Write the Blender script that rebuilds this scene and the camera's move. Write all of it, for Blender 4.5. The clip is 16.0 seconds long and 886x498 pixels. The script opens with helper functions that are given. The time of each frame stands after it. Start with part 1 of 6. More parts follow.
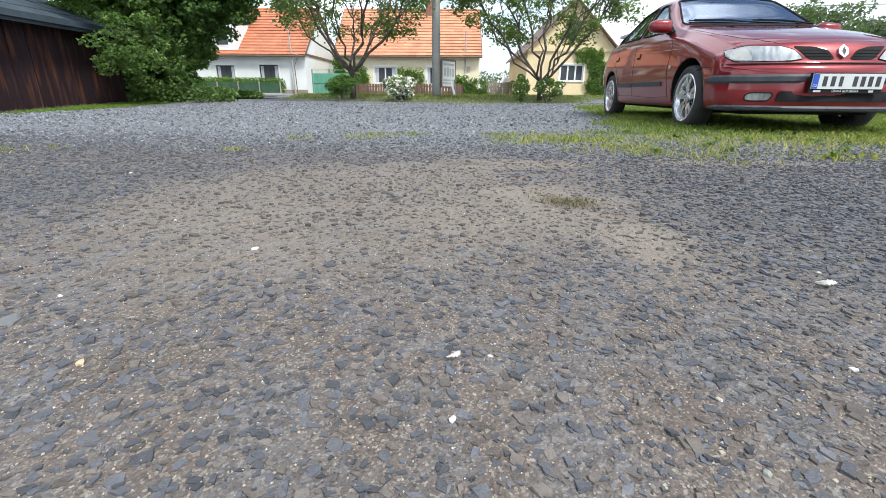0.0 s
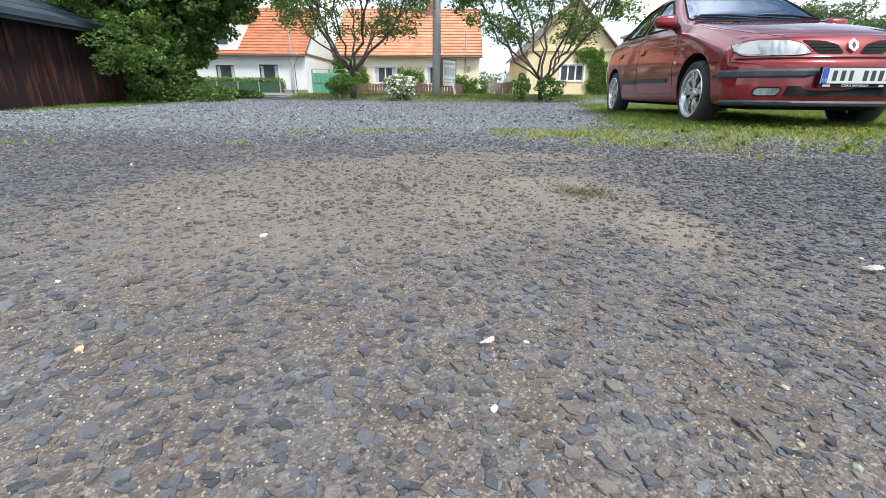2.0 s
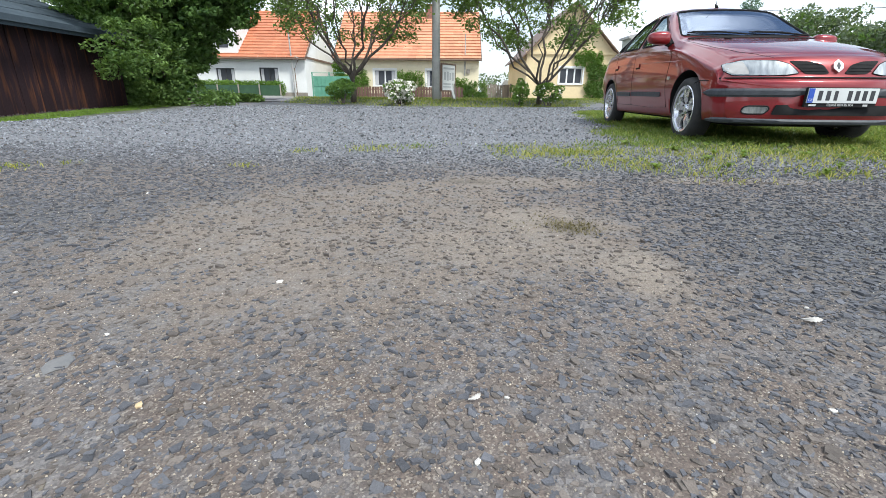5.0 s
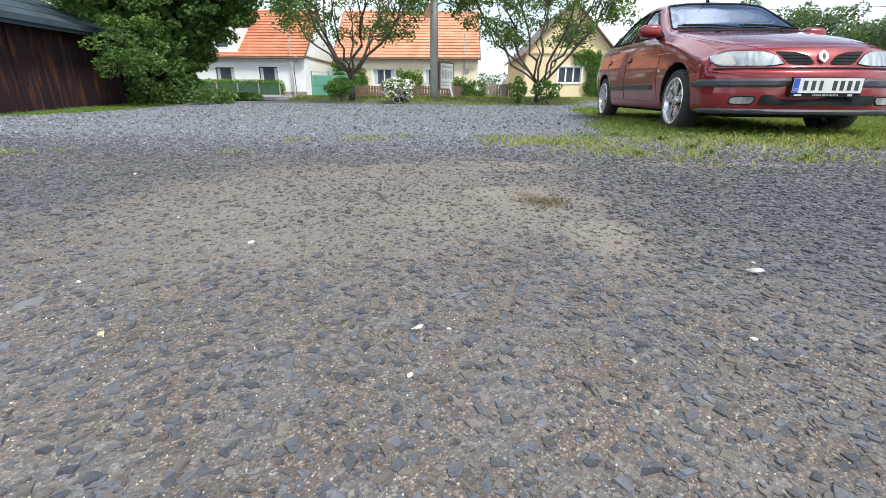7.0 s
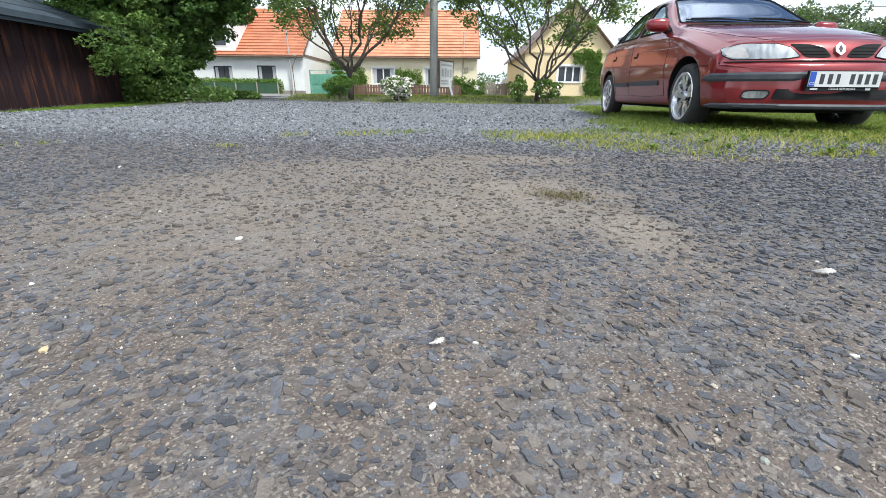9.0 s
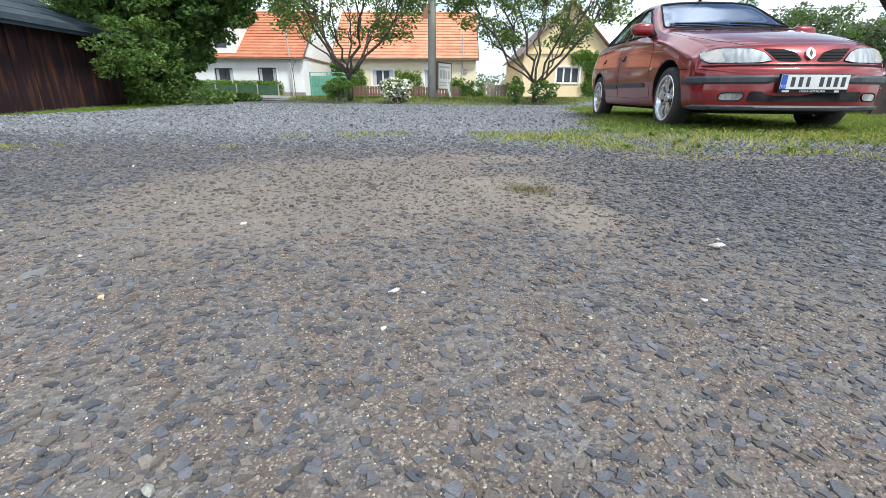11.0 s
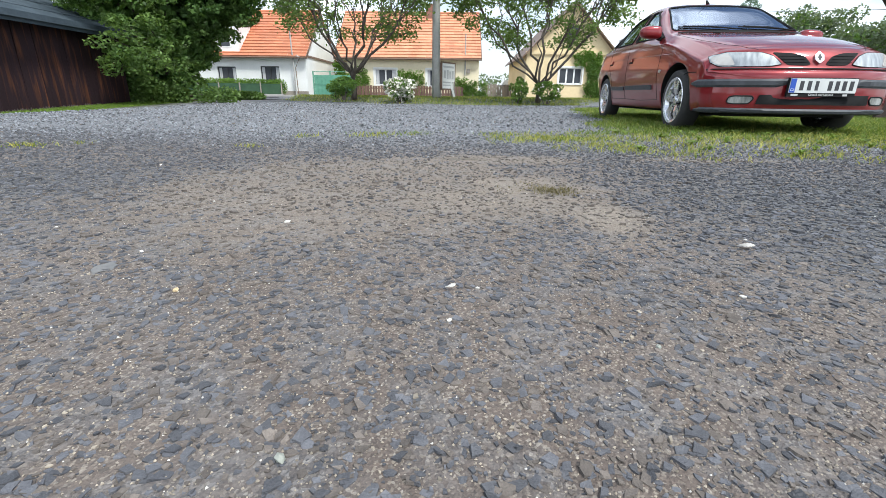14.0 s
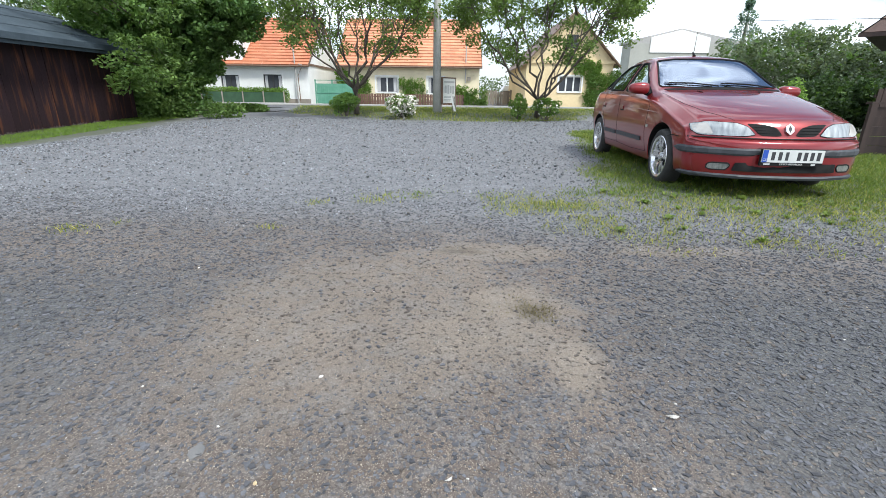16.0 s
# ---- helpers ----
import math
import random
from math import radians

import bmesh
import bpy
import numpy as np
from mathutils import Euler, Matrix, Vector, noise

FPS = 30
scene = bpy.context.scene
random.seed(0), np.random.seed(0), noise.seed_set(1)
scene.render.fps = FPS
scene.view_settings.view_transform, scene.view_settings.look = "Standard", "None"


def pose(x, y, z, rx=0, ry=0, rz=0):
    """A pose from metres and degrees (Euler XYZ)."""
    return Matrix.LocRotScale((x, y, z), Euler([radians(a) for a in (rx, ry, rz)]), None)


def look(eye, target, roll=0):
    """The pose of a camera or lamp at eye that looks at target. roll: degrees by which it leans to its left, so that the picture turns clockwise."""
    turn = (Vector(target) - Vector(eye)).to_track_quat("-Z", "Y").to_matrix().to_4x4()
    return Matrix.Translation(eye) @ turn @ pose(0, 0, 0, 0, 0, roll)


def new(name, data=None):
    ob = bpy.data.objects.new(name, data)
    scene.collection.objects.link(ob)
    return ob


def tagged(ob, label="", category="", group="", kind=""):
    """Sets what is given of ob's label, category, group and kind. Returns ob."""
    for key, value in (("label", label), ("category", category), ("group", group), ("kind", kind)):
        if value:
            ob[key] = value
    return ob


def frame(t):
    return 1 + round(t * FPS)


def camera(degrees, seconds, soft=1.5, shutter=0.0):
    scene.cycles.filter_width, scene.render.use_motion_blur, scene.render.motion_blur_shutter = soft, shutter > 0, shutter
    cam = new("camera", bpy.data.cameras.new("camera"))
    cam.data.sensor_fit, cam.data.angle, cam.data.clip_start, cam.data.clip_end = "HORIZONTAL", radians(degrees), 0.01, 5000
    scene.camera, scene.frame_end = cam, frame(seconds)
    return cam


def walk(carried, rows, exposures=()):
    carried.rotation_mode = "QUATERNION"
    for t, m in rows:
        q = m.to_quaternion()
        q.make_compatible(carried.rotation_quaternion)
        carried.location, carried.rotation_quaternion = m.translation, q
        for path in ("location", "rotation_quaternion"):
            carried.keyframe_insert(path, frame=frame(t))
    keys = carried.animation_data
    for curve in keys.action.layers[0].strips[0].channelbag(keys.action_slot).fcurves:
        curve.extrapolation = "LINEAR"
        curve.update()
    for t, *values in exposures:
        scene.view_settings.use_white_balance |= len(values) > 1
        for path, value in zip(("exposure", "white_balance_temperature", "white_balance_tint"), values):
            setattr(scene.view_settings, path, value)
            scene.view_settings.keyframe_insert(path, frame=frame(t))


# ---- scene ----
cam = camera(88.9, 16.0, soft=0.5)
PATH = [
    (0, (0.031, -0.026, 0.338), (-0.001, 1.863, -0.317), 0.4),
    (0.5, (0.032, -0.016, 0.416), (-0.001, 1.873, -0.239), 0.4),
    (1, (0.026, -0.002, 0.44), (-0.006, 1.887, -0.216), 0.4),
    (1.5, (0.01, 0.009, 0.378), (-0.022, 1.898, -0.277), 0.4),
    (2, (-0.009, 0.01, 0.294), (-0.039, 1.9, -0.359), 0.4),
    (2.5, (-0.017, 0.031, 0.329), (-0.048, 1.922, -0.323), 0.4),
    (3, (-0.017, 0.059, 0.4), (-0.048, 1.949, -0.254), 0.4),
    (3.2, (-0.03, 0.072, 0.399), (-0.048, 1.962, -0.255), 0.7),
    (5.3, (0.005, -0.092, 0.433), (-0.024, 1.799, -0.217), 0.4),
    (5.5, (0.012, -0.108, 0.403), (-0.017, 1.783, -0.248), 0.4),
    (6, (0.065, -0.146, 0.308), (0.035, 1.745, -0.341), 0.4),
    (6.5, (0.089, -0.151, 0.325), (0.058, 1.741, -0.323), 0.4),
    (7, (0.086, -0.133, 0.355), (0.056, 1.758, -0.294), 0.4),
    (7.5, (0.089, -0.1, 0.356), (0.059, 1.792, -0.294), 0.4),
    (8, (0.062, -0.055, 0.334), (0.035, 1.836, -0.316), 0.5),
    (8.5, (0.033, -0.023, 0.306), (0.008, 1.869, -0.342), 0.5),
    (9, (0.05, -0.009, 0.306), (0.026, 1.882, -0.343), 0.5),
    (9.2, (0.065, -0.015, 0.303), (0.036, 1.874, -0.353), 0.5),
    (11.3, (0.14, -0.233, 0.325), (0.113, 1.66, -0.32), 0.3),
    (11.5, (0.149, -0.249, 0.323), (0.122, 1.644, -0.324), 0.4),
    (12, (0.164, -0.272, 0.305), (0.135, 1.621, -0.341), 0.4),
    (12.5, (0.167, -0.274, 0.298), (0.136, 1.619, -0.348), 0.4),
    (13, (0.145, -0.265, 0.307), (0.113, 1.627, -0.339), 0.4),
    (13.5, (0.099, -0.249, 0.287), (0.067, 1.644, -0.358), 0.5),
    (14, (0.034, -0.251, 0.335), (0.006, 1.641, -0.312), 0.7),
    (14.5, (0.0, -0.249, 0.482), (-0.029, 1.643, -0.166), 0.7),
    (15, (-0.003, -0.268, 0.665), (-0.033, 1.624, 0.016), 0.7),
    (15.5, (0.013, -0.331, 0.824), (-0.018, 1.56, 0.174), 0.7),
    (16, (0.031, -0.397, 0.931), (0.0, 1.494, 0.278), 0.7),
]
walk(cam, [(t, look(eye, target, roll)) for t, eye, target, roll in PATH], [(0.0, 0.68, 6270, 5), (16.0, 0.68, 6270, 5)])

# ---- world, sun, exposure ----
SUN_EL, SUN_AZ = 54.0, 140.0
world = bpy.data.worlds.new("sky")
scene.world = world
world.use_nodes = True
wn, wl = world.node_tree.nodes, world.node_tree.links
bg = wn["Background"]
sky = wn.new("ShaderNodeTexSky")
sky.sky_type = "NISHITA"
sky.sun_disc = False
sky.sun_elevation, sky.sun_rotation = radians(SUN_EL), radians(SUN_AZ)
sky.air_density, sky.dust_density, sky.ozone_density = 1.0, 2.0, 1.0
wco = wn.new("ShaderNodeTexCoord")
wmap = wn.new("ShaderNodeMapping")
wmap.inputs["Scale"].default_value = (1.0, 1.0, 2.2)
cloud = wn.new("ShaderNodeTexNoise")
cloud.inputs["Scale"].default_value = 2.1
cloud.inputs["Detail"].default_value = 7
cloud.inputs["Roughness"].default_value = 0.55
cramp = wn.new("ShaderNodeValToRGB")
cramp.color_ramp.elements[0].position, cramp.color_ramp.elements[1].position = 0.42, 0.60
wmix = wn.new("ShaderNodeMix")
wmix.data_type = "RGBA"
wmix.inputs["B"].default_value = (12.4, 13.0, 14.4, 1)
wl.new(wco.outputs["Generated"], wmap.inputs["Vector"])
wl.new(wmap.outputs["Vector"], cloud.inputs["Vector"])
wl.new(cloud.outputs["Fac"], cramp.inputs["Fac"])
wsep, whaze, wmax = wn.new("ShaderNodeSeparateXYZ"), wn.new("ShaderNodeMapRange"), wn.new("ShaderNodeMath")
wl.new(wco.outputs["Generated"], wsep.inputs["Vector"])
wl.new(wsep.outputs["Z"], whaze.inputs["Value"])
whaze.inputs["From Min"].default_value, whaze.inputs["From Max"].default_value = 0.10, 0.50
whaze.inputs["To Min"].default_value, whaze.inputs["To Max"].default_value = 0.35, 0.0
wmax.operation = "MAXIMUM"
wl.new(cramp.outputs["Color"], wmax.inputs[0])
wl.new(whaze.outputs["Result"], wmax.inputs[1])
wl.new(wmax.outputs[0], wmix.inputs["Factor"])
wl.new(sky.outputs["Color"], wmix.inputs["A"])
wl.new(wmix.outputs["Result"], bg.inputs["Color"])
bg.inputs["Strength"].default_value = 0.1
sun = new("sun", bpy.data.lights.new("sun", "SUN"))
sun.data.energy, sun.data.angle, sun.data.color = 2.6, radians(12), (1.0, 0.97, 0.93)
sun.matrix_world = look((0, 0, 0), (-math.sin(radians(SUN_AZ)) * math.cos(radians(SUN_EL)), -math.cos(radians(SUN_AZ)) * math.cos(radians(SUN_EL)), -math.sin(radians(SUN_EL))))
scene.view_settings.exposure = 0.55


# ---- materials ----
def mat(name, a, b=None, scale=8.0, rough=0.7, metal=0.0, bump=0.0, fine=0.0, spec=0.5, coat=0.0, stretch=(1, 1, 1), vary=0.0, dist=0.01, lo=0.32, hi=0.68):
    """Two-tone surface: broad noise between a and b, fine grain, bump, and a shift from object to object."""
    m = bpy.data.materials.new(name)
    m.use_nodes = True
    nt, nd, ln = m.node_tree, m.node_tree.nodes, m.node_tree.links
    p = nd["Principled BSDF"]
    p.inputs["Roughness"].default_value = rough
    p.inputs["Metallic"].default_value = metal
    p.inputs["Specular IOR Level"].default_value = spec
    p.inputs["Coat Weight"].default_value = coat
    p.inputs["Coat Roughness"].default_value = 0.04
    b = b or tuple(c * 0.8 for c in a)
    co = nd.new("ShaderNodeTexCoord")
    mp = nd.new("ShaderNodeMapping")
    mp.inputs["Scale"].default_value = stretch
    ln.new(co.outputs["Object"], mp.inputs["Vector"])
    if vary:
        shift, many = nd.new("ShaderNodeObjectInfo"), nd.new("ShaderNodeVectorMath")
        many.operation = "MULTIPLY_ADD"
        many.inputs[1].default_value = (41.0, 17.0, 29.0)
        ln.new(shift.outputs["Random"], many.inputs[0])
        ln.new(co.outputs["Object"], many.inputs[2])
        ln.new(many.outputs["Vector"], mp.inputs["Vector"])
    n1 = nd.new("ShaderNodeTexNoise")
    n1.inputs["Scale"].default_value, n1.inputs["Detail"].default_value = scale, 6
    ln.new(mp.outputs["Vector"], n1.inputs["Vector"])
    r1 = nd.new("ShaderNodeMapRange")
    r1.inputs["From Min"].default_value, r1.inputs["From Max"].default_value = lo, hi
    ln.new(n1.outputs["Fac"], r1.inputs["Value"])
    mx = nd.new("ShaderNodeMix")
    mx.data_type = "RGBA"
    mx.inputs["A"].default_value, mx.inputs["B"].default_value = (*a, 1), (*b, 1)
    ln.new(r1.outputs["Result"], mx.inputs["Factor"])
    col = mx.outputs["Result"]
    n2 = nd.new("ShaderNodeTexNoise")
    n2.inputs["Scale"].default_value, n2.inputs["Detail"].default_value = scale * 9, 4
    ln.new(mp.outputs["Vector"], n2.inputs["Vector"])
    if fine or vary:
        hs = nd.new("ShaderNodeHueSaturation")
        ln.new(col, hs.inputs["Color"])
        mr = nd.new("ShaderNodeMapRange")
        mr.inputs["To Min"].default_value, mr.inputs["To Max"].default_value = 1 - fine, 1 + fine
        ln.new(n2.outputs["Fac"], mr.inputs["Value"])
        val = mr.outputs["Result"]
        if vary:
            ob = nd.new("ShaderNodeObjectInfo")
            ge = nd.new("ShaderNodeNewGeometry")
            ad = nd.new("ShaderNodeMath")
            ad.operation = "ADD"
            ln.new(ob.outputs["Random"], ad.inputs[0])
            ln.new(ge.outputs["Random Per Island"], ad.inputs[1])
            fr = nd.new("ShaderNodeMath")
            fr.operation = "FRACT"
            ln.new(ad.outputs[0], fr.inputs[0])
            vr = nd.new("ShaderNodeMapRange")
            vr.inputs["To Min"].default_value, vr.inputs["To Max"].default_value = 1 - vary, 1 + vary
            ln.new(fr.outputs[0], vr.inputs["Value"])
            mu = nd.new("ShaderNodeMath")
            mu.operation = "MULTIPLY"
            ln.new(val, mu.inputs[0])
            ln.new(vr.outputs["Result"], mu.inputs[1])
            val = mu.outputs[0]
        ln.new(val, hs.inputs["Value"])
        col = hs.outputs["Color"]
    ln.new(col, p.inputs["Base Color"])
    if bump:
        bp = nd.new("ShaderNodeBump")
        bp.inputs["Strength"].default_value, bp.inputs["Distance"].default_value = bump, dist
        ln.new(n2.outputs["Fac"], bp.inputs["Height"])
        ln.new(bp.outputs["Normal"], p.inputs["Normal"])
    return m


def leafy(name, a, b, vary=0.35):
    m = mat(name, a, b, scale=1.2, rough=0.55, fine=0.1, vary=vary, spec=0.3)
    nd, ln = m.node_tree.nodes, m.node_tree.links
    p = nd["Principled BSDF"]
    tr = nd.new("ShaderNodeBsdfTranslucent")
    tr.inputs["Color"].default_value = (b[0] * 1.6, b[1] * 1.7, b[2] * 0.9, 1)
    ms = nd.new("ShaderNodeMixShader")
    ms.inputs["Fac"].default_value = 0.3
    ln.new(p.outputs["BSDF"], ms.inputs[1])
    ln.new(tr.outputs["BSDF"], ms.inputs[2])
    ln.new(ms.outputs["Shader"], nd["Material Output"].inputs["Surface"])
    return m


M = {}
M["slate"] = mat("slate", (0.066, 0.067, 0.076), (0.108, 0.109, 0.119), 45, rough=0.62, fine=0.35, vary=0.42, bump=0.7, dist=0.003)
M["slate_brown"] = mat("slate_brown", (0.102, 0.086, 0.075), (0.155, 0.132, 0.114), 45, rough=0.85, fine=0.35, vary=0.35, bump=0.7, dist=0.003)
M["quartz"] = mat("quartz", (0.58, 0.56, 0.52), (0.44, 0.41, 0.37), 60, rough=0.5, fine=0.15, vary=0.25)
M["amber"] = mat("amber", (0.46, 0.34, 0.19), (0.56, 0.44, 0.27), 60, rough=0.5)
M["coal"] = mat("coal", (0.03, 0.03, 0.035), (0.06, 0.06, 0.06), 60, rough=0.5)
M["gravel_blue"] = mat("gravel_blue", (0.130, 0.138, 0.152), (0.242, 0.250, 0.264), 14, rough=0.75, fine=0.25, vary=0.72)
M["grit_tan"] = mat("grit_tan", (0.35, 0.30, 0.235), (0.22, 0.19, 0.15), 60, rough=0.8, vary=0.4)
M["slab_grey"] = mat("slab_grey", (0.17, 0.165, 0.16), (0.13, 0.13, 0.13), 25, rough=0.85, fine=0.2, bump=0.3, dist=0.003)
M["pebble_pale"] = mat("pebble_pale", (0.30, 0.31, 0.27), (0.23, 0.24, 0.21), 40, rough=0.7, fine=0.2)
M["straw"] = leafy("dry_grass", (0.225, 0.238, 0.056), (0.34, 0.318, 0.095), 0.35)
M["fresh_grass"] = leafy("fresh_grass", (0.095, 0.180, 0.028), (0.185, 0.275, 0.048), 0.45)
M["litter"] = leafy("leaf_litter", (0.07, 0.055, 0.03), (0.15, 0.125, 0.07), 0.5)
M["grass"] = leafy("grass_blade", (0.070, 0.120, 0.021), (0.150, 0.198, 0.038), 0.5)
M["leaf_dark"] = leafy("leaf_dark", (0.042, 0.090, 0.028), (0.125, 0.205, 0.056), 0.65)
M["leaf_front"] = leafy("leaf_front", (0.056, 0.108, 0.031), (0.135, 0.208, 0.055), 0.55)
# hedge green darkened to carry the shadows at the yard's right edge
M["leaf_hedge_shaded"] = leafy("leaf_hedge_shaded", (0.020, 0.040, 0.016), (0.050, 0.085, 0.030), 0.5)
M["leaf_mid"] = leafy("leaf_mid", (0.065, 0.13, 0.03), (0.14, 0.225, 0.05), 0.5)
M["leaf_ivy"] = leafy("leaf_ivy", (0.09, 0.17, 0.03), (0.16, 0.26, 0.05), 0.4)
M["leaf_far"] = leafy("leaf_far", (0.088, 0.124, 0.074), (0.160, 0.196, 0.125), 0.5)
M["leaf_olive"] = leafy("leaf_olive", (0.075, 0.125, 0.034), (0.150, 0.215, 0.058), 0.5)
M["leaf_blue"] = leafy("leaf_blue", (0.09, 0.15, 0.12), (0.14, 0.21, 0.16), 0.4)
M["blossom"] = mat("blossom", (0.80, 0.78, 0.70), (0.7, 0.66, 0.58), 20, rough=0.7, vary=0.15)
M["bark"] = mat("bark", (0.075, 0.06, 0.048), (0.14, 0.115, 0.095), 9, rough=0.9, fine=0.3, bump=0.6, stretch=(1, 1, 0.25))
M["old_wood"] = mat("old_wood", (0.026, 0.015, 0.018), (0.17, 0.062, 0.024), 2.0, lo=0.52, hi=0.84, spec=0.15, rough=0.8, fine=0.3, vary=0.15, bump=0.4, stretch=(3, 3, 0.35))
M["grey_wood"] = mat("grey_wood", (0.22, 0.19, 0.16), (0.32, 0.28, 0.24), 4, rough=0.85, fine=0.3, vary=0.25, stretch=(3, 3, 0.3))
M["bleached_wood"] = mat("bleached_wood", (0.062, 0.047, 0.044), (0.11, 0.088, 0.078), 4, rough=0.9, fine=0.3, vary=0.25, stretch=(3, 3, 0.3))
M["fence_wood"] = mat("fence_wood", (0.026, 0.015, 0.013), (0.050, 0.030, 0.025), 3, rough=0.7, fine=0.25, vary=0.25, stretch=(3, 3, 0.3))
M["fence_red"] = mat("fence_red", (0.11, 0.058, 0.04), (0.16, 0.09, 0.065), 3, rough=0.7, fine=0.25, vary=0.25, stretch=(3, 3, 0.3))
M["felt"] = mat("roofing_felt", (0.042, 0.056, 0.069), (0.062, 0.081, 0.097), 1.5, rough=0.97, spec=0.15, fine=0.2, bump=0.4)
M["shingle"] = mat("shingle", (0.10, 0.065, 0.055), (0.15, 0.10, 0.085), 6, rough=0.85, fine=0.25, vary=0.22, bump=0.5)
M["tile_orange"] = mat("tile_orange", (0.44, 0.155, 0.078), (0.52, 0.205, 0.108), 1.3, rough=0.7, fine=0.12, vary=0.12)
M["tile_pale"] = mat("tile_pale", (0.54, 0.225, 0.125), (0.60, 0.285, 0.165), 1.3, rough=0.75, fine=0.14, vary=0.14)
M["render_white"] = mat("render_white", (0.80, 0.80, 0.78), (0.72, 0.72, 0.70), 1.1, rough=0.9, fine=0.05, bump=0.2)
M["render_cream"] = mat("render_cream", (0.80, 0.71, 0.51), (0.73, 0.64, 0.45), 0.9, rough=0.9, fine=0.08, bump=0.2)
M["render_ochre"] = mat("render_ochre", (0.75, 0.60, 0.36), (0.66, 0.53, 0.32), 0.9, rough=0.9, fine=0.1, bump=0.2)
M["render_grey"] = mat("render_grey", (0.40, 0.40, 0.36), (0.33, 0.33, 0.30), 0.4, rough=0.9, fine=0.1)
M["plinth"] = mat("plinth", (0.34, 0.30, 0.25), (0.25, 0.22, 0.19), 2, rough=0.9, fine=0.15)
M["white_paint"] = mat("white_paint", (0.80, 0.80, 0.78), (0.74, 0.74, 0.72), 4, rough=0.5, fine=0.03)
M["brown_trim"] = mat("brown_trim", (0.13, 0.075, 0.05), (0.19, 0.12, 0.08), 4, rough=0.6, fine=0.15)
M["green_paint"] = mat("green_paint", (0.10, 0.28, 0.19), (0.14, 0.33, 0.24), 3, rough=0.45, fine=0.08)
M["green_mesh"] = mat("green_mesh", (0.022, 0.06, 0.028), (0.035, 0.085, 0.04), 3, rough=0.6, fine=0.1)
M["concrete"] = mat("concrete", (0.42, 0.41, 0.39), (0.33, 0.32, 0.31), 3, rough=0.9, fine=0.2, bump=0.3)
M["pole_concrete"] = mat("pole_concrete", (0.58, 0.57, 0.55), (0.48, 0.47, 0.45), 3, rough=0.9, fine=0.2, bump=0.3)
M["asphalt"] = mat("asphalt", (0.075, 0.078, 0.085), (0.11, 0.11, 0.115), 3, rough=0.9, fine=0.25, bump=0.4)
M["steel"] = mat("steel", (0.42, 0.42, 0.42), (0.3, 0.3, 0.3), 5, rough=0.4, metal=0.8)
M["brick"] = mat("brick", (0.28, 0.13, 0.09), (0.2, 0.1, 0.08), 5, rough=0.9, fine=0.2)
M["dark_room"] = mat("dark_room", (0.035, 0.037, 0.042), (0.06, 0.06, 0.065), 2, rough=0.9)
M["curtain"] = mat("curtain", (0.60, 0.60, 0.60), (0.42, 0.42, 0.44), 5, rough=0.9, stretch=(4, 4, 0.2))
M["pane"] = mat("pane", (0.045, 0.05, 0.06), (0.065, 0.07, 0.08), 2, rough=0.08, spec=0.2)
# car
M["paint"] = mat("car_paint", (0.185, 0.009, 0.012), (0.215, 0.012, 0.015), 2, rough=0.33, metal=0.35, spec=0.3, coat=1.0, fine=0.06)
M["lining"] = mat("cabin_lining", (0.30, 0.30, 0.29), (0.24, 0.24, 0.235), 12, rough=0.9, fine=0.1)
M["cabin"] = mat("cabin_trim", (0.06, 0.06, 0.065), (0.09, 0.09, 0.095), 12, rough=0.85, fine=0.2)
M["plastic"] = mat("bumper_plastic", (0.034, 0.037, 0.044), (0.052, 0.056, 0.065), 18, rough=0.55, fine=0.12)
M["black"] = mat("black_plastic", (0.010, 0.010, 0.011), (0.016, 0.016, 0.016), 12, rough=0.8, fine=0.1, spec=0.2)
M["rubber"] = mat("tyre_rubber", (0.022, 0.022, 0.023), (0.04, 0.038, 0.036), 10, rough=0.85, fine=0.2)
M["alloy"] = mat("alloy", (0.74, 0.74, 0.75), (0.62, 0.62, 0.63), 14, rough=0.24, metal=0.88, fine=0.1)
M["chrome"] = mat("chrome", (0.8, 0.8, 0.8), (0.72, 0.72, 0.73), 9, rough=0.22, metal=1.0)
M["lamp_back"] = mat("lamp_reflector", (0.50, 0.52, 0.52), (0.22, 0.24, 0.25), 13, rough=0.3, metal=0.5, coat=0.5, stretch=(2, 1, 0.35))
M["lamp_fog"] = mat("fog_reflector", (0.26, 0.27, 0.255), (0.14, 0.15, 0.145), 22, rough=0.25, metal=0.3, coat=1.0, stretch=(3, 1, 0.5))
M["lamp_amber"] = mat("lamp_amber", (0.52, 0.50, 0.47), (0.44, 0.42, 0.39), 20, rough=0.25, metal=0.3)
M["plate_white"] = mat("plate_white", (0.60, 0.61, 0.60), (0.54, 0.55, 0.54), 9, rough=0.45)
M["plate_blue"] = mat("plate_blue", (0.02, 0.08, 0.42), (0.02, 0.07, 0.36), 9, rough=0.45)
M["letter_dark"] = mat("letter_dark", (0.03, 0.03, 0.035), (0.04, 0.04, 0.045), 9, rough=0.6)
M["letter_grey"] = mat("letter_grey", (0.5, 0.5, 0.5), (0.45, 0.45, 0.45), 9, rough=0.6)


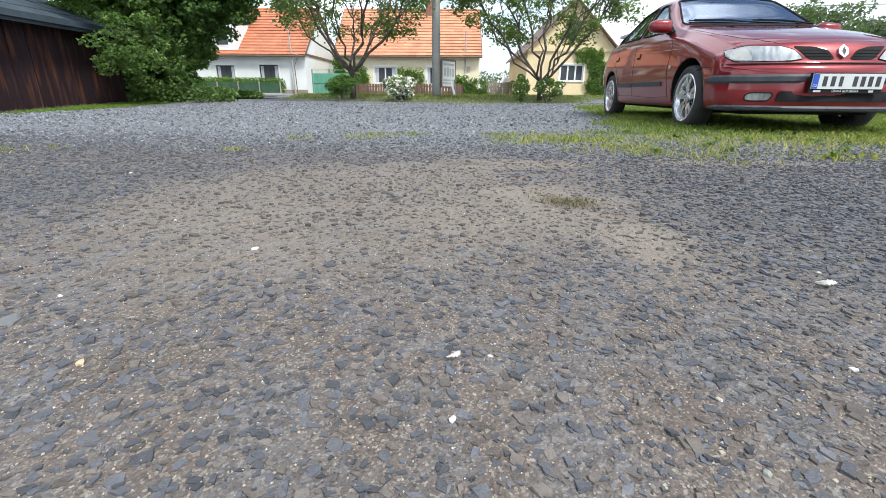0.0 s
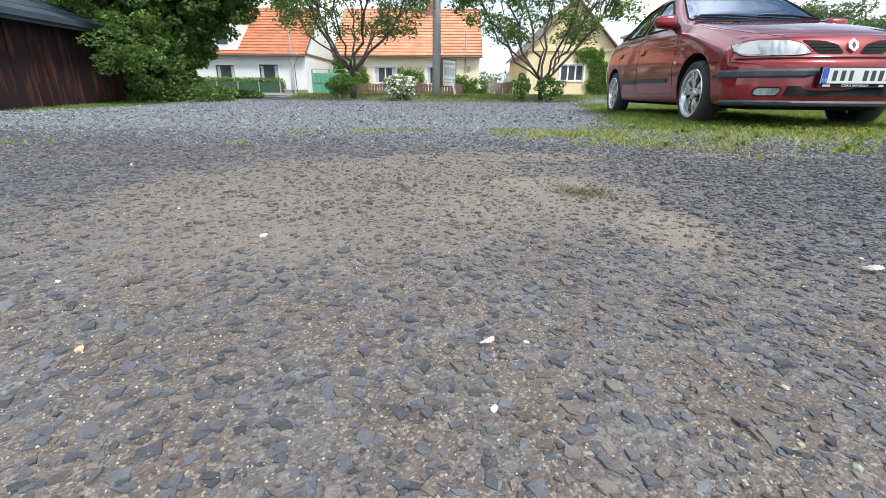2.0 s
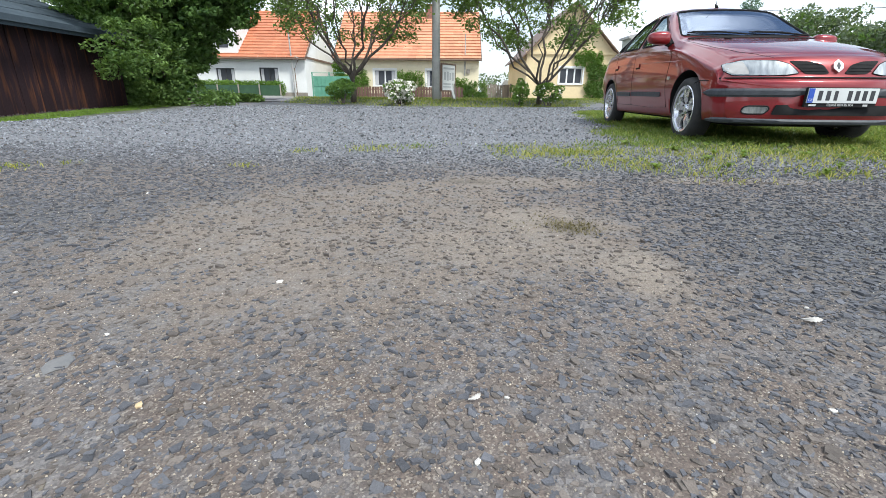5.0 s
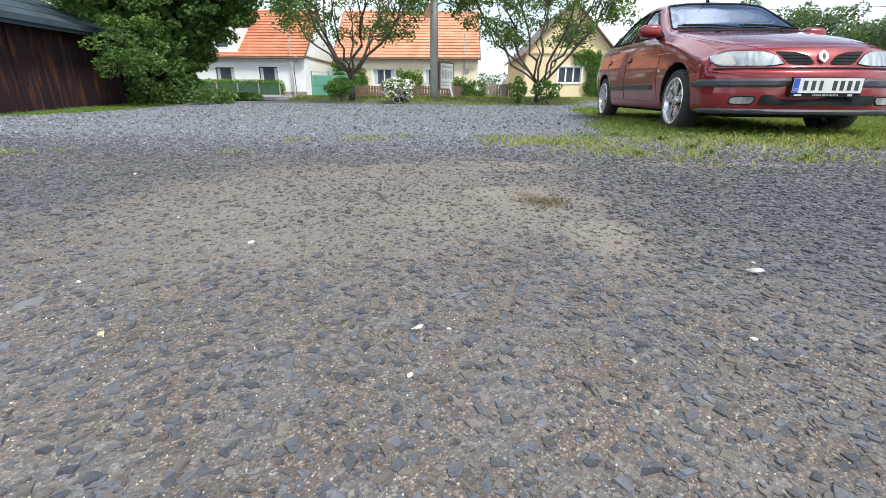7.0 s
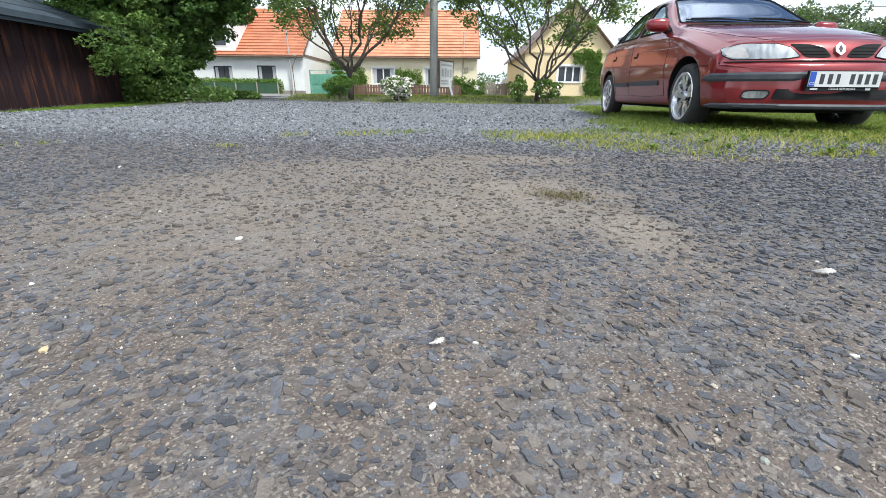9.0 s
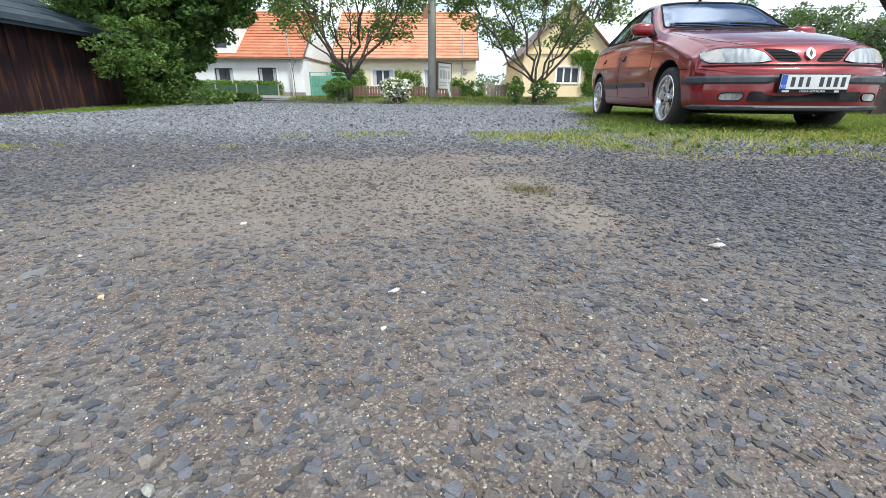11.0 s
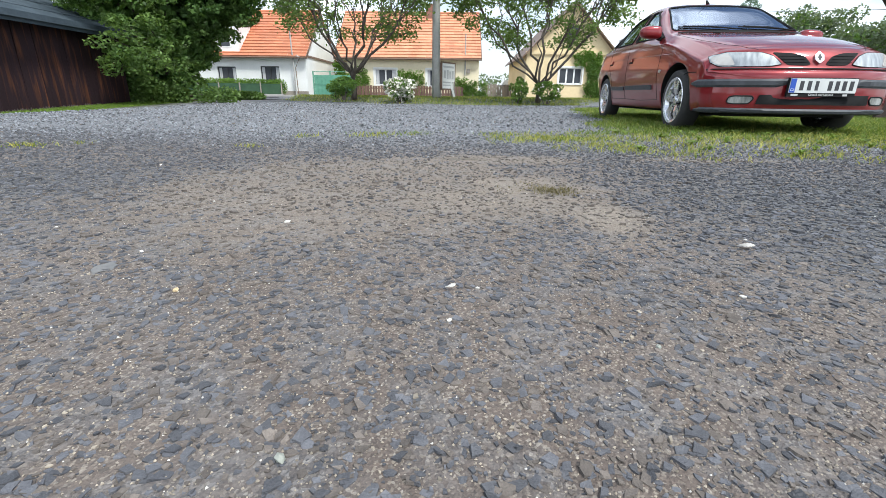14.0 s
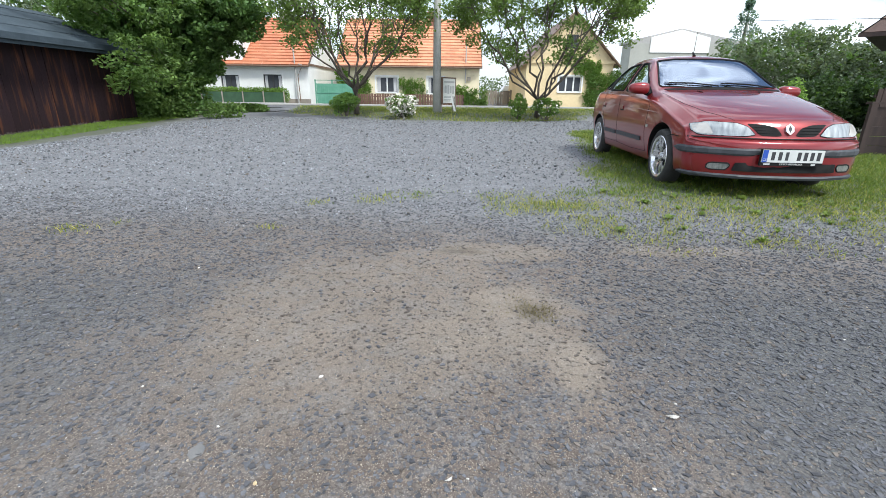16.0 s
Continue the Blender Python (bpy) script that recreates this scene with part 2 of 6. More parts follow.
def glass(name, tint, rough=0.02, ior=1.75, sheen=(1, 1, 1)):
    """A thin pane: mostly clear, with a mirror share by the angle of view."""
    m = bpy.data.materials.new(name)
    m.use_nodes = True
    nd, ln = m.node_tree.nodes, m.node_tree.links
    nd.remove(nd["Principled BSDF"])
    tr, gl = nd.new("ShaderNodeBsdfTransparent"), nd.new("ShaderNodeBsdfGlossy")
    tr.inputs["Color"].default_value = (*tint, 1)
    gl.inputs["Roughness"].default_value = rough
    gl.inputs["Color"].default_value = (*sheen, 1)
    fr = nd.new("ShaderNodeFresnel")
    fr.inputs["IOR"].default_value = ior
    mx = nd.new("ShaderNodeMixShader")
    ln.new(fr.outputs["Fac"], mx.inputs["Fac"])
    ln.new(tr.outputs["BSDF"], mx.inputs[1])
    ln.new(gl.outputs["BSDF"], mx.inputs[2])
    ln.new(mx.outputs["Shader"], nd["Material Output"].inputs["Surface"])
    return m


M["screen_glass"] = glass("screen_glass", (0.80, 0.86, 0.90), ior=9.0, sheen=(0.80, 0.87, 1.0))
M["side_glass"] = glass("side_glass", (0.86, 0.95, 0.91), ior=9.0, sheen=(0.88, 1.0, 0.96))
M["lamp_glass"] = glass("lamp_glass", (0.96, 0.97, 0.97), ior=1.15)


# ---- building helpers ----
def thing(name, label, category, at=(0, 0, 0), turn=0.0, group="", kind=""):
    ob = new(name)
    ob.matrix_world = pose(*at, 0, 0, turn)
    return tagged(ob, label, category, group, kind)


def part(name, bm, material, parent=None, label="", smooth=False, bevel=0.0):
    if bevel:
        bmesh.ops.bevel(bm, geom=[e for e in bm.edges if len(e.link_faces) == 2 and e.calc_face_angle(0) > 0.6], offset=bevel, segments=2, affect="EDGES", profile=0.6)
    me = bpy.data.meshes.new(name)
    bm.to_mesh(me)
    bm.free()
    for mt in (material if isinstance(material, (list, tuple)) else [material]):
        me.materials.append(M[mt])
    if smooth:
        me.polygons.foreach_set("use_smooth", [True] * len(me.polygons))
    ob = new(name, me)
    if parent:
        ob.parent = parent
    if label:
        ob["label"] = label
    return ob


def box(x0, x1, y0, y1, z0, z1, bm=None):
    bm = bm or bmesh.new()
    v = [bm.verts.new(p) for p in ((x0, y0, z0), (x1, y0, z0), (x1, y1, z0), (x0, y1, z0), (x0, y0, z1), (x1, y0, z1), (x1, y1, z1), (x0, y1, z1))]
    for f in ((3, 2, 1, 0), (4, 5, 6, 7), (0, 1, 5, 4), (1, 2, 6, 5), (2, 3, 7, 6), (3, 0, 4, 7)):
        bm.faces.new([v[i] for i in f])
    return bm


def prism(poly, y0, y1, axis="y", bm=None):
    """A polygon in two axes, run along the third."""
    bm = bm or bmesh.new()
    put = {"y": lambda a, b, c: (a, c, b), "x": lambda a, b, c: (c, a, b), "z": lambda a, b, c: (a, b, c)}[axis]
    lo, hi = [bm.verts.new(put(*p, y0)) for p in poly], [bm.verts.new(put(*p, y1)) for p in poly]
    n = len(poly)
    faces = [bm.faces.new(lo), bm.faces.new(hi[::-1])] + [bm.faces.new((lo[i], hi[i], hi[(i + 1) % n], lo[(i + 1) % n])) for i in range(n)]
    bmesh.ops.recalc_face_normals(bm, faces=bm.faces[:])
    return bm


def tube(points, radii, sides=8, bm=None):
    """A tapered tube along points."""
    bm = bm or bmesh.new()
    rings = []
    for i, p in enumerate(points):
        p = Vector(p)
        d = (Vector(points[min(i + 1, len(points) - 1)]) - Vector(points[max(i - 1, 0)])).normalized()
        u = d.orthogonal().normalized() if abs(d.z) > 0.99 else d.cross(Vector((0, 0, 1))).normalized()
        w = d.cross(u)
        r = float(radii[i] if isinstance(radii, (list, tuple)) else radii)
        rings.append([bm.verts.new(p + r * (math.cos(a) * u + math.sin(a) * w)) for a in (2 * math.pi * k / sides for k in range(sides))])
    for a, b in zip(rings, rings[1:]):
        for k in range(sides):
            bm.faces.new((a[k], a[(k + 1) % sides], b[(k + 1) % sides], b[k]))
    bm.faces.new(rings[0][::-1]), bm.faces.new(rings[-1])
    return bm


def mesh_object(name, verts, faces, materials, parent=None, label="", smooth=False, index=None):
    me = bpy.data.meshes.new(name)
    me.from_pydata(verts, [], faces)
    for mt in materials:
        me.materials.append(M[mt])
    if index is not None:
        me.polygons.foreach_set("material_index", index)
    if smooth:
        me.polygons.foreach_set("use_smooth", [True] * len(me.polygons))
    me.update()
    ob = new(name, me)
    if parent:
        ob.parent = parent
    if label:
        ob["label"] = label
    return ob


def sstep(a, b, x):
    """0 at a, 1 at b, smooth between; b may lie below a."""
    t = np.clip((np.asarray(x, float) - a) / (b - a), 0, 1)
    return t * t * (3 - 2 * t)


# smooth random field for the ground, from sums of waves
_rw = np.random.RandomState(5)
WAVES = [(_rw.uniform(0, 6.283), f, _rw.uniform(0, 6.283), 1 / f ** 0.7) for f in (0.5, 0.8, 1.1, 1.7, 2.3, 3.1, 4.4, 6.0, 8.5, 12.0) for _ in range(3)]
WSUM = sum(w[3] ** 2 for w in WAVES) ** 0.5


def field(x, y, k=1.0):
    x, y = np.asarray(x, float) * k, np.asarray(y, float) * k
    return sum(a * np.sin(f * (x * math.cos(d) + y * math.sin(d)) + ph) for d, f, ph, a in WAVES) / WSUM


def height(x, y):
    """Ground level: small humps, a shallow hollow, and the raised island by the road."""
    x, y = np.asarray(x, float), np.asarray(y, float)
    near = np.exp(-((x / 14) ** 2 + ((y - 4) / 14) ** 2))
    z = 0.008 * field(x, y, 0.8) * near - 0.018 * np.exp(-(((x - 0.43) / 0.45) ** 2 + ((y - 1.5) / 0.45) ** 2))
    z = z + 0.02 * sstep(1.4, 2.4, x) * sstep(2.2, 3.4, y) * (1 - sstep(12, 16, y))
    z = z - 0.12 * sstep(-6.0, -10.0, x) * (1 - sstep(15, 20.5, y))
    z = z - 0.25 * sstep(-6.0, -11.0, x) * (1 - sstep(8, 17, y))
    edge = 15.8 + 0.1 * x ** 2
    z = z + 0.20 * sstep(0, 2.2, y - edge) * (1 - sstep(24, 27, y)) + 0.09 * sstep(24, 27, y) * (1 - sstep(120, 200, y))
    return z


def grass_cover(x, y):
    """Share of grass, 0 to 1."""
    x, y = np.asarray(x, float), np.asarray(y, float)
    n = field(x, y, 1.6)
    edge = np.interp(x, [0.9, 1.3, 1.7, 2.2, 2.8, 3.3, 4.5, 9], [5.2, 4.0, 3.3, 3.0, 2.9, 2.9, 2.85, 2.7])
    left_edge = np.interp(y, [2.5, 3.3, 4.0, 5.6, 8.0, 12.0], [1.6, 1.45, 1.5, 1.85, 2.5, 3.6])
    car = sstep(-0.35, 0.4, y - edge + 0.25 * n) * sstep(-0.25, 0.3, x - left_edge + 0.22 * n) * (1 - sstep(11.5, 13, y)) * (0.72 + 0.28 * sstep(3.3, 4.3, y + 0.2 * (x - 2) + 0.25 * n))
    verge = 0.6 * np.exp(-((y - np.interp(x, [1, 1.5, 2.2, 3.2, 5], [3.1, 3.05, 2.9, 2.95, 2.7]) + 0.2 * field(y, x, 1.5)) / 0.26) ** 2) * sstep(0.6, 1.3, x) * sstep(-0.5, 0.5, n)
    strip = 0.95 * np.exp(-((y - 3.6 - 0.25 * field(x, 0, 0.7)) / 0.28) ** 2) * sstep(-1.4, 0.2, x) * (1 - sstep(1.6, 2.2, x)) * sstep(-0.5, 0.5, n)
    spots = 0.0
    for px, py, r in ((-1.17, 3.52, 0.10), (-1.29, 2.72, 0.07), (-2.62, 2.6, 0.10), (0.78, 2.75, 0.09), (1.1, 3.08, 0.12), (2.1, 2.5, 0.10), (1.05, 3.5, 0.2), (1.35, 4.0, 0.25), (-0.68, 3.62, 0.12), (-2.4, 2.75, 0.06)):
        spots = spots + 0.55 * np.exp(-((x - px) ** 2 + (y - py) ** 2) / r ** 2)
    clump = 0.12 + 0.88 * sstep(-0.6, 0.5, field(y, x, 3.6) + 0.5 * field(x, y, 9.0))
    soft = sstep(3.0, 4.0, y + 0.3 * (x - 2) + 0.3 * n)
    car, strip, verge = car * (clump + (1 - clump) * soft), np.minimum(1.6 * strip * (0.3 + 0.7 * clump), 1.0), verge * clump
    isle = sstep(-0.3, 0.6, y - (15.8 + 0.1 * x ** 2) + 0.5 * n) * (1 - sstep(24.2, 24.8, y)) * sstep(-8.6, -7.4, x) 
    left = sstep(0, 0.5, -9.25 - x + 0.25 * n) * (1 - sstep(22, 24, y))
    far = sstep(45, 50, y)
    right = sstep(7, 8, x) * sstep(2.4, 3.2, y) * (1 - sstep(22, 24, y))
    return np.clip(np.maximum.reduce([car, np.broadcast_to(verge, car.shape), strip, np.minimum(spots + 0 * car, 0.9), isle, left, far, right]), 0, 1)


def sand_cover(x, y):
    """Share of bare pale sand in the worn hollow."""
    x, y = np.asarray(x, float), np.asarray(y, float)
    n, n3 = field(x, y, 2.5), field(y, x, 8.0)
    def blob(cx, cy, rx, ry, turn=0.0):
        c, s = math.cos(turn), math.sin(turn)
        u, v = (x - cx) * c + (y - cy) * s, -(x - cx) * s + (y - cy) * c
        return 1 - sstep(0.6, 1.15, np.sqrt((u / rx) ** 2 + (v / ry) ** 2) + 0.22 * n + 0.16 * n3)
    return np.clip(np.maximum.reduce([0.8 * blob(0.50, 1.06, 0.17, 0.46, -0.14), 0.85 * blob(0.40, 1.5, 0.36, 0.42), 0.45 * blob(-0.62, 1.25, 0.42, 0.26, 0.5), 0.6 * blob(0.33, 1.28, 0.45, 0.48), 0.4 * blob(-0.12, 1.5, 0.95, 0.78), 0.3 * blob(-0.2, 1.1, 0.8, 0.5), 0.5 * blob(0.35, 2.25, 0.5, 0.2), 0.4 * blob(1.5, 2.3, 0.5, 0.15)]), 0, 1)


def damp_cover(x, y):
    x, y = np.asarray(x, float), np.asarray(y, float)
    n = field(x, y, 3.0) + 0.8 * field(y, x, 7.0)
    r = np.sqrt(((x - 0.43) / 0.25) ** 2 + ((y - 1.46) / 0.36) ** 2) + 0.3 * n
    r2 = np.sqrt(((x - 0.1) / 0.2) ** 2 + ((y - 2.26) / 0.06) ** 2) + 0.25 * n
    return np.maximum(1 - sstep(0.35, 1.15, r), 0.7 * (1 - sstep(0.5, 1.2, r2)))


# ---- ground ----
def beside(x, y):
    """How far outside the worn middle of the yard a place lies, 0 to 1; also weights the side darkening."""
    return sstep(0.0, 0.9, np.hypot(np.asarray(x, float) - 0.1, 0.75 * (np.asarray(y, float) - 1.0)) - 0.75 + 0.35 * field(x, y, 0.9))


def steps(lo, hi, d, reach, grow=1.16):
    inner = list(np.arange(lo, hi + 1e-6, d))
    a, s = [], d
    p = hi
    while p < reach:
        s *= grow
        p += s
        a.append(p)
    b, s = [], d
    p = lo
    while p > -reach:
        s *= grow
        p -= s
        b.append(p)
    return np.array(b[::-1] + inner + a)


def build_ground():
    xs, ys = steps(-2.2, 3.6, 0.055, 1500, 1.08), steps(-0.4, 4.6, 0.055, 1500, 1.07)
    gx, gy = np.meshgrid(xs, ys)
    gz = height(gx, gy)
    nx, ny = len(xs), len(ys)
    i = (np.arange(ny - 1)[:, None] * nx + np.arange(nx - 1)[None, :]).ravel()
    faces = np.stack([i, i + 1, i + nx + 1, i + nx], 1)
    me = bpy.data.meshes.new("ground")
    me.vertices.add(nx * ny)
    me.vertices.foreach_set("co", np.stack([gx, gy, gz], -1).ravel())
    me.loops.add(faces.size)
    me.loops.foreach_set("vertex_index", faces.ravel())
    me.polygons.add(len(faces))
    me.polygons.foreach_set("loop_start", np.arange(len(faces)) * 4)
    me.polygons.foreach_set("use_smooth", [True] * len(faces))
    me.update(calc_edges=True)
    cover = me.color_attributes.new("cover", "FLOAT_COLOR", "POINT")
    far = sstep(2.3, 3.4, gy + 0.25 * field(gx, gy, 1.2)) * 0.95
    # red weights the darker sides of the ground, lens falloff included
    worn = me.color_attributes.new("worn", "FLOAT_COLOR", "POINT")
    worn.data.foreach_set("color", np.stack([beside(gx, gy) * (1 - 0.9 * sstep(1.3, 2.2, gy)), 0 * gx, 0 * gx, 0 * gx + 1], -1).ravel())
    rgba = np.stack([grass_cover(gx, gy), sand_cover(gx, gy), np.clip(far, 0, 1), damp_cover(gx, gy)], -1)
    cover.data.foreach_set("color", rgba.ravel())
    m = bpy.data.materials.new("gravel_ground")
    m.use_nodes = True
    nd, ln = m.node_tree.nodes, m.node_tree.links
    p = nd["Principled BSDF"]
    p.inputs["Roughness"].default_value = 0.9
    co = nd.new("ShaderNodeTexCoord")
    at = nd.new("ShaderNodeVertexColor")
    at.layer_name = "cover"
    at2 = nd.new("ShaderNodeVertexColor")
    at2.layer_name = "worn"
    sp2 = nd.new("ShaderNodeSeparateColor")
    ln.new(at2.outputs["Color"], sp2.inputs["Color"])
    sp = nd.new("ShaderNodeSeparateColor")
    ln.new(at.outputs["Color"], sp.inputs["Color"])

    def noise_of(scale, detail=5):
        n = nd.new("ShaderNodeTexNoise")
        n.inputs["Scale"].default_value, n.inputs["Detail"].default_value = scale, detail
        ln.new(co.outputs["Object"], n.inputs["Vector"])
        return n.outputs["Fac"]

    def cells(scale, out="Color"):
        v = nd.new("ShaderNodeTexVoronoi")
        v.inputs["Scale"].default_value = scale
        ln.new(co.outputs["Object"], v.inputs["Vector"])
        return v.outputs[out]

    def ramp(value, stops):
        r = nd.new("ShaderNodeValToRGB")
        el = r.color_ramp.elements
        while len(el) < len(stops):
            el.new(0.5)
        for e, (pos, c) in zip(el, stops):
            e.position, e.color = pos, (*c, 1)
        ln.new(value, r.inputs["Fac"])
        return r.outputs["Color"]

    def mix(fac, a, b):
        x = nd.new("ShaderNodeMix")
        x.data_type = "RGBA"
        for sock, v in (("Factor", fac), ("A", a), ("B", b)):
            if isinstance(v, (int, float)):
                x.inputs[sock].default_value = v
            elif isinstance(v, tuple):
                x.inputs[sock].default_value = (*v, 1)
            else:
                ln.new(v, x.inputs[sock])
        return x.outputs["Result"]

    def calc(op, a, b):
        x = nd.new("ShaderNodeMath")
        x.operation = op
        x.use_clamp = True
        for k, v in enumerate((a, b)):
            if isinstance(v, (int, float)):
                x.inputs[k].default_value = v
            else:
                ln.new(v, x.inputs[k])
        return x.outputs[0]

    soil = ramp(noise_of(3.0, 8), [(0.3, (0.088, 0.068, 0.057)), (0.5, (0.124, 0.097, 0.082)), (0.7, (0.168, 0.134, 0.113))])
    grit = ramp(cells(330), [(0.0, (0.036, 0.031, 0.028)), (0.35, (0.100, 0.080, 0.068)), (0.66, (0.160, 0.128, 0.107)), (0.80, (0.34, 0.30, 0.24)), (1.0, (0.58, 0.53, 0.46))])
    soil = mix(0.45, soil, grit)
    chips = ramp(cells(120), [(0.0, (0.040, 0.041, 0.045)), (0.5, (0.122, 0.125, 0.133)), (1.0, (0.25, 0.25, 0.255))])
    coarse = mix(0.5, ramp(cells(30), [(0.0, (0.06, 0.063, 0.07)), (0.5, (0.14, 0.145, 0.16)), (1.0, (0.27, 0.275, 0.295))]), ramp(cells(11), [(0.0, (0.06, 0.063, 0.07)), (0.5, (0.145, 0.15, 0.165)), (1.0, (0.30, 0.305, 0.325))]))
    base = mix(calc("MULTIPLY", ramp(noise_of(9, 4), [(0.45, (0, 0, 0)), (0.6, (1, 1, 1))]), 0.5), soil, chips)
    # dark slate tone for the sides; part of it is lens falloff put into colour
    slaty_falloff = mix(0.5, ramp(cells(120), [(0.0, (0.030, 0.032, 0.035)), (0.5, (0.078, 0.083, 0.088)), (1.0, (0.15, 0.155, 0.16))]), ramp(cells(300), [(0.0, (0.035, 0.036, 0.038)), (0.6, (0.085, 0.088, 0.09)), (1.0, (0.20, 0.195, 0.185))]))
    base = mix(calc("MULTIPLY", sp2.outputs["Red"], 0.9), base, slaty_falloff)
    gravel = mix(0.42, coarse, chips)
    gravel = mix(calc("MULTIPLY", sp2.outputs["Red"], 0.12), gravel, slaty_falloff)
    gravel = mix(calc("MULTIPLY", noise_of(0.45, 3), 0.6), gravel, mix(0.5, gravel, (0.25, 0.245, 0.24)))
    sand = mix(0.5, ramp(noise_of(7, 8), [(0.3, (0.166, 0.132, 0.106)), (0.7, (0.24, 0.195, 0.156))]), ramp(cells(400), [(0.0, (0.10, 0.088, 0.07)), (0.35, (0.20, 0.174, 0.138)), (0.65, (0.30, 0.262, 0.208)), (1.0, (0.62, 0.56, 0.46))]))
    col = mix(sp.outputs["Blue"], base, gravel)
    col = mix(calc("MULTIPLY", sp.outputs["Green"], 0.9), col, sand)
    col = mix(calc("MULTIPLY", at.outputs["Alpha"], 0.85), col, (0.058, 0.047, 0.031))
    turf = ramp(noise_of(14, 6), [(0.3, (0.040, 0.048, 0.018)), (0.55, (0.070, 0.086, 0.027)), (0.75, (0.11, 0.12, 0.045))])
    col = mix(calc("MULTIPLY", sp.outputs["Red"], 0.65), col, turf)
    ln.new(col, p.inputs["Base Color"])
    b1, b2 = nd.new("ShaderNodeBump"), nd.new("ShaderNodeBump")
    b1.inputs["Strength"].default_value, b1.inputs["Distance"].default_value = 1.0, 0.0035
    b2.inputs["Strength"].default_value, b2.inputs["Distance"].default_value = 0.8, 0.02
    ln.new(noise_of(240, 3), b1.inputs["Height"])
    ln.new(noise_of(28, 6), b2.inputs["Height"])
    ln.new(b2.outputs["Normal"], b1.inputs["Normal"])
    ln.new(b1.outputs["Normal"], p.inputs["Normal"])
    me.materials.append(m)
    return tagged(new("ground", me), "worn gravel yard of slate chips, sand and grass", "ground", kind="structure")


ground = build_ground()


def ground_z(x, y):
    return float(height(x, y))


# ---- road ----
part("road", box(-60, 60, 25.0, 28.6, 0.02, 0.115), "asphalt").matrix_world = pose(0, 0, 0)
tagged(bpy.data.objects["road"], "grey asphalt village road behind the grass island", "road", kind="structure")
part("pavement", box(-60, 60, 28.6, 29.6, 0.0, 0.20), "concrete", bevel=0.02)
tagged(bpy.data.objects["pavement"], "pale concrete pavement along the house fronts", "pavement", kind="structure")
part("road_branch", prism([(-14, 21.5), (-8.2, 21.5), (-7.2, 25.0), (-20, 25.0)], -0.02, 0.06, "z"), "asphalt")
tagged(bpy.data.objects["road_branch"], "grey asphalt road mouth beside the gravel yard", "road", kind="structure")


# ---- foliage ----
def fast_mesh(name, verts, faces, materials, index=None, parent=None, label="", smooth=False):
    verts, faces = np.asarray(verts, np.float32), np.asarray(faces, np.int32)
    k = faces.shape[1]
    me = bpy.data.meshes.new(name)
    me.vertices.add(len(verts))
    me.vertices.foreach_set("co", verts.ravel())
    me.loops.add(faces.size)
    me.loops.foreach_set("vertex_index", faces.ravel())
    me.polygons.add(len(faces))
    me.polygons.foreach_set("loop_start", np.arange(len(faces)) * k)
    if index is not None:
        me.polygons.foreach_set("material_index", np.asarray(index, np.int32))
    me.polygons.foreach_set("use_smooth", [smooth] * len(faces))
    me.update(calc_edges=True)
    for mt in materials:
        me.materials.append(M[mt])
    ob = new(name, me)
    if parent:
        ob.parent = parent
    if label:
        ob["label"] = label
    return ob


def leaf_arrays(centres, size, rng, droop=0.3, width=0.55):
    """One folded leaf at each centre: two triangles that share a midrib, as quads of four corners."""
    n = len(centres)
    d = rng.normal(size=(n, 3))
    d[:, 2] = d[:, 2] * 0.7 - droop
    d /= np.linalg.norm(d, axis=1)[:, None]
    s = np.cross(d, rng.normal(size=(n, 3)))
    s /= np.linalg.norm(s, axis=1)[:, None] + 1e-9
    L = size * rng.uniform(0.6, 1.3, n)[:, None]
    a, b = centres - d * L * 0.5, centres + d * L * 0.5
    l, r = centres + s * L * width * 0.5 - d * L * 0.06, centres - s * L * width * 0.5 - d * L * 0.06
    v = np.stack([a, r, b, l], 1).reshape(-1, 3)
    return v, np.arange(4 * n).reshape(-1, 4)


def clump_points(rng, clumps, n, shell=0.55):
    """Points within ellipsoids (centre, radii), thicker towards their outsides."""
    w = np.array([c[1][0] * c[1][1] + c[1][0] * c[1][2] for c in clumps], float)
    pick = rng.choice(len(clumps), n, p=w / w.sum())
    d = rng.normal(size=(n, 3))
    d /= np.linalg.norm(d, axis=1)[:, None]
    r = rng.uniform(shell, 1.0, n) ** 0.6
    c, q = np.array([c[0] for c in clumps], float)[pick], np.array([c[1] for c in clumps], float)[pick]
    return c + d * q * r[:, None]


def twig(rng, start, way, length, bend=0.25, up=0.15, n=5):
    pts, p, d = [Vector(start)], Vector(start), Vector(way).normalized()
    for _ in range(n):
        d = (d + Vector(rng.normal(size=3)) * bend * 0.5 + Vector((0, 0, up * 0.5))).normalized()
        p = p + d * length / n
        pts.append(p.copy())
    return pts


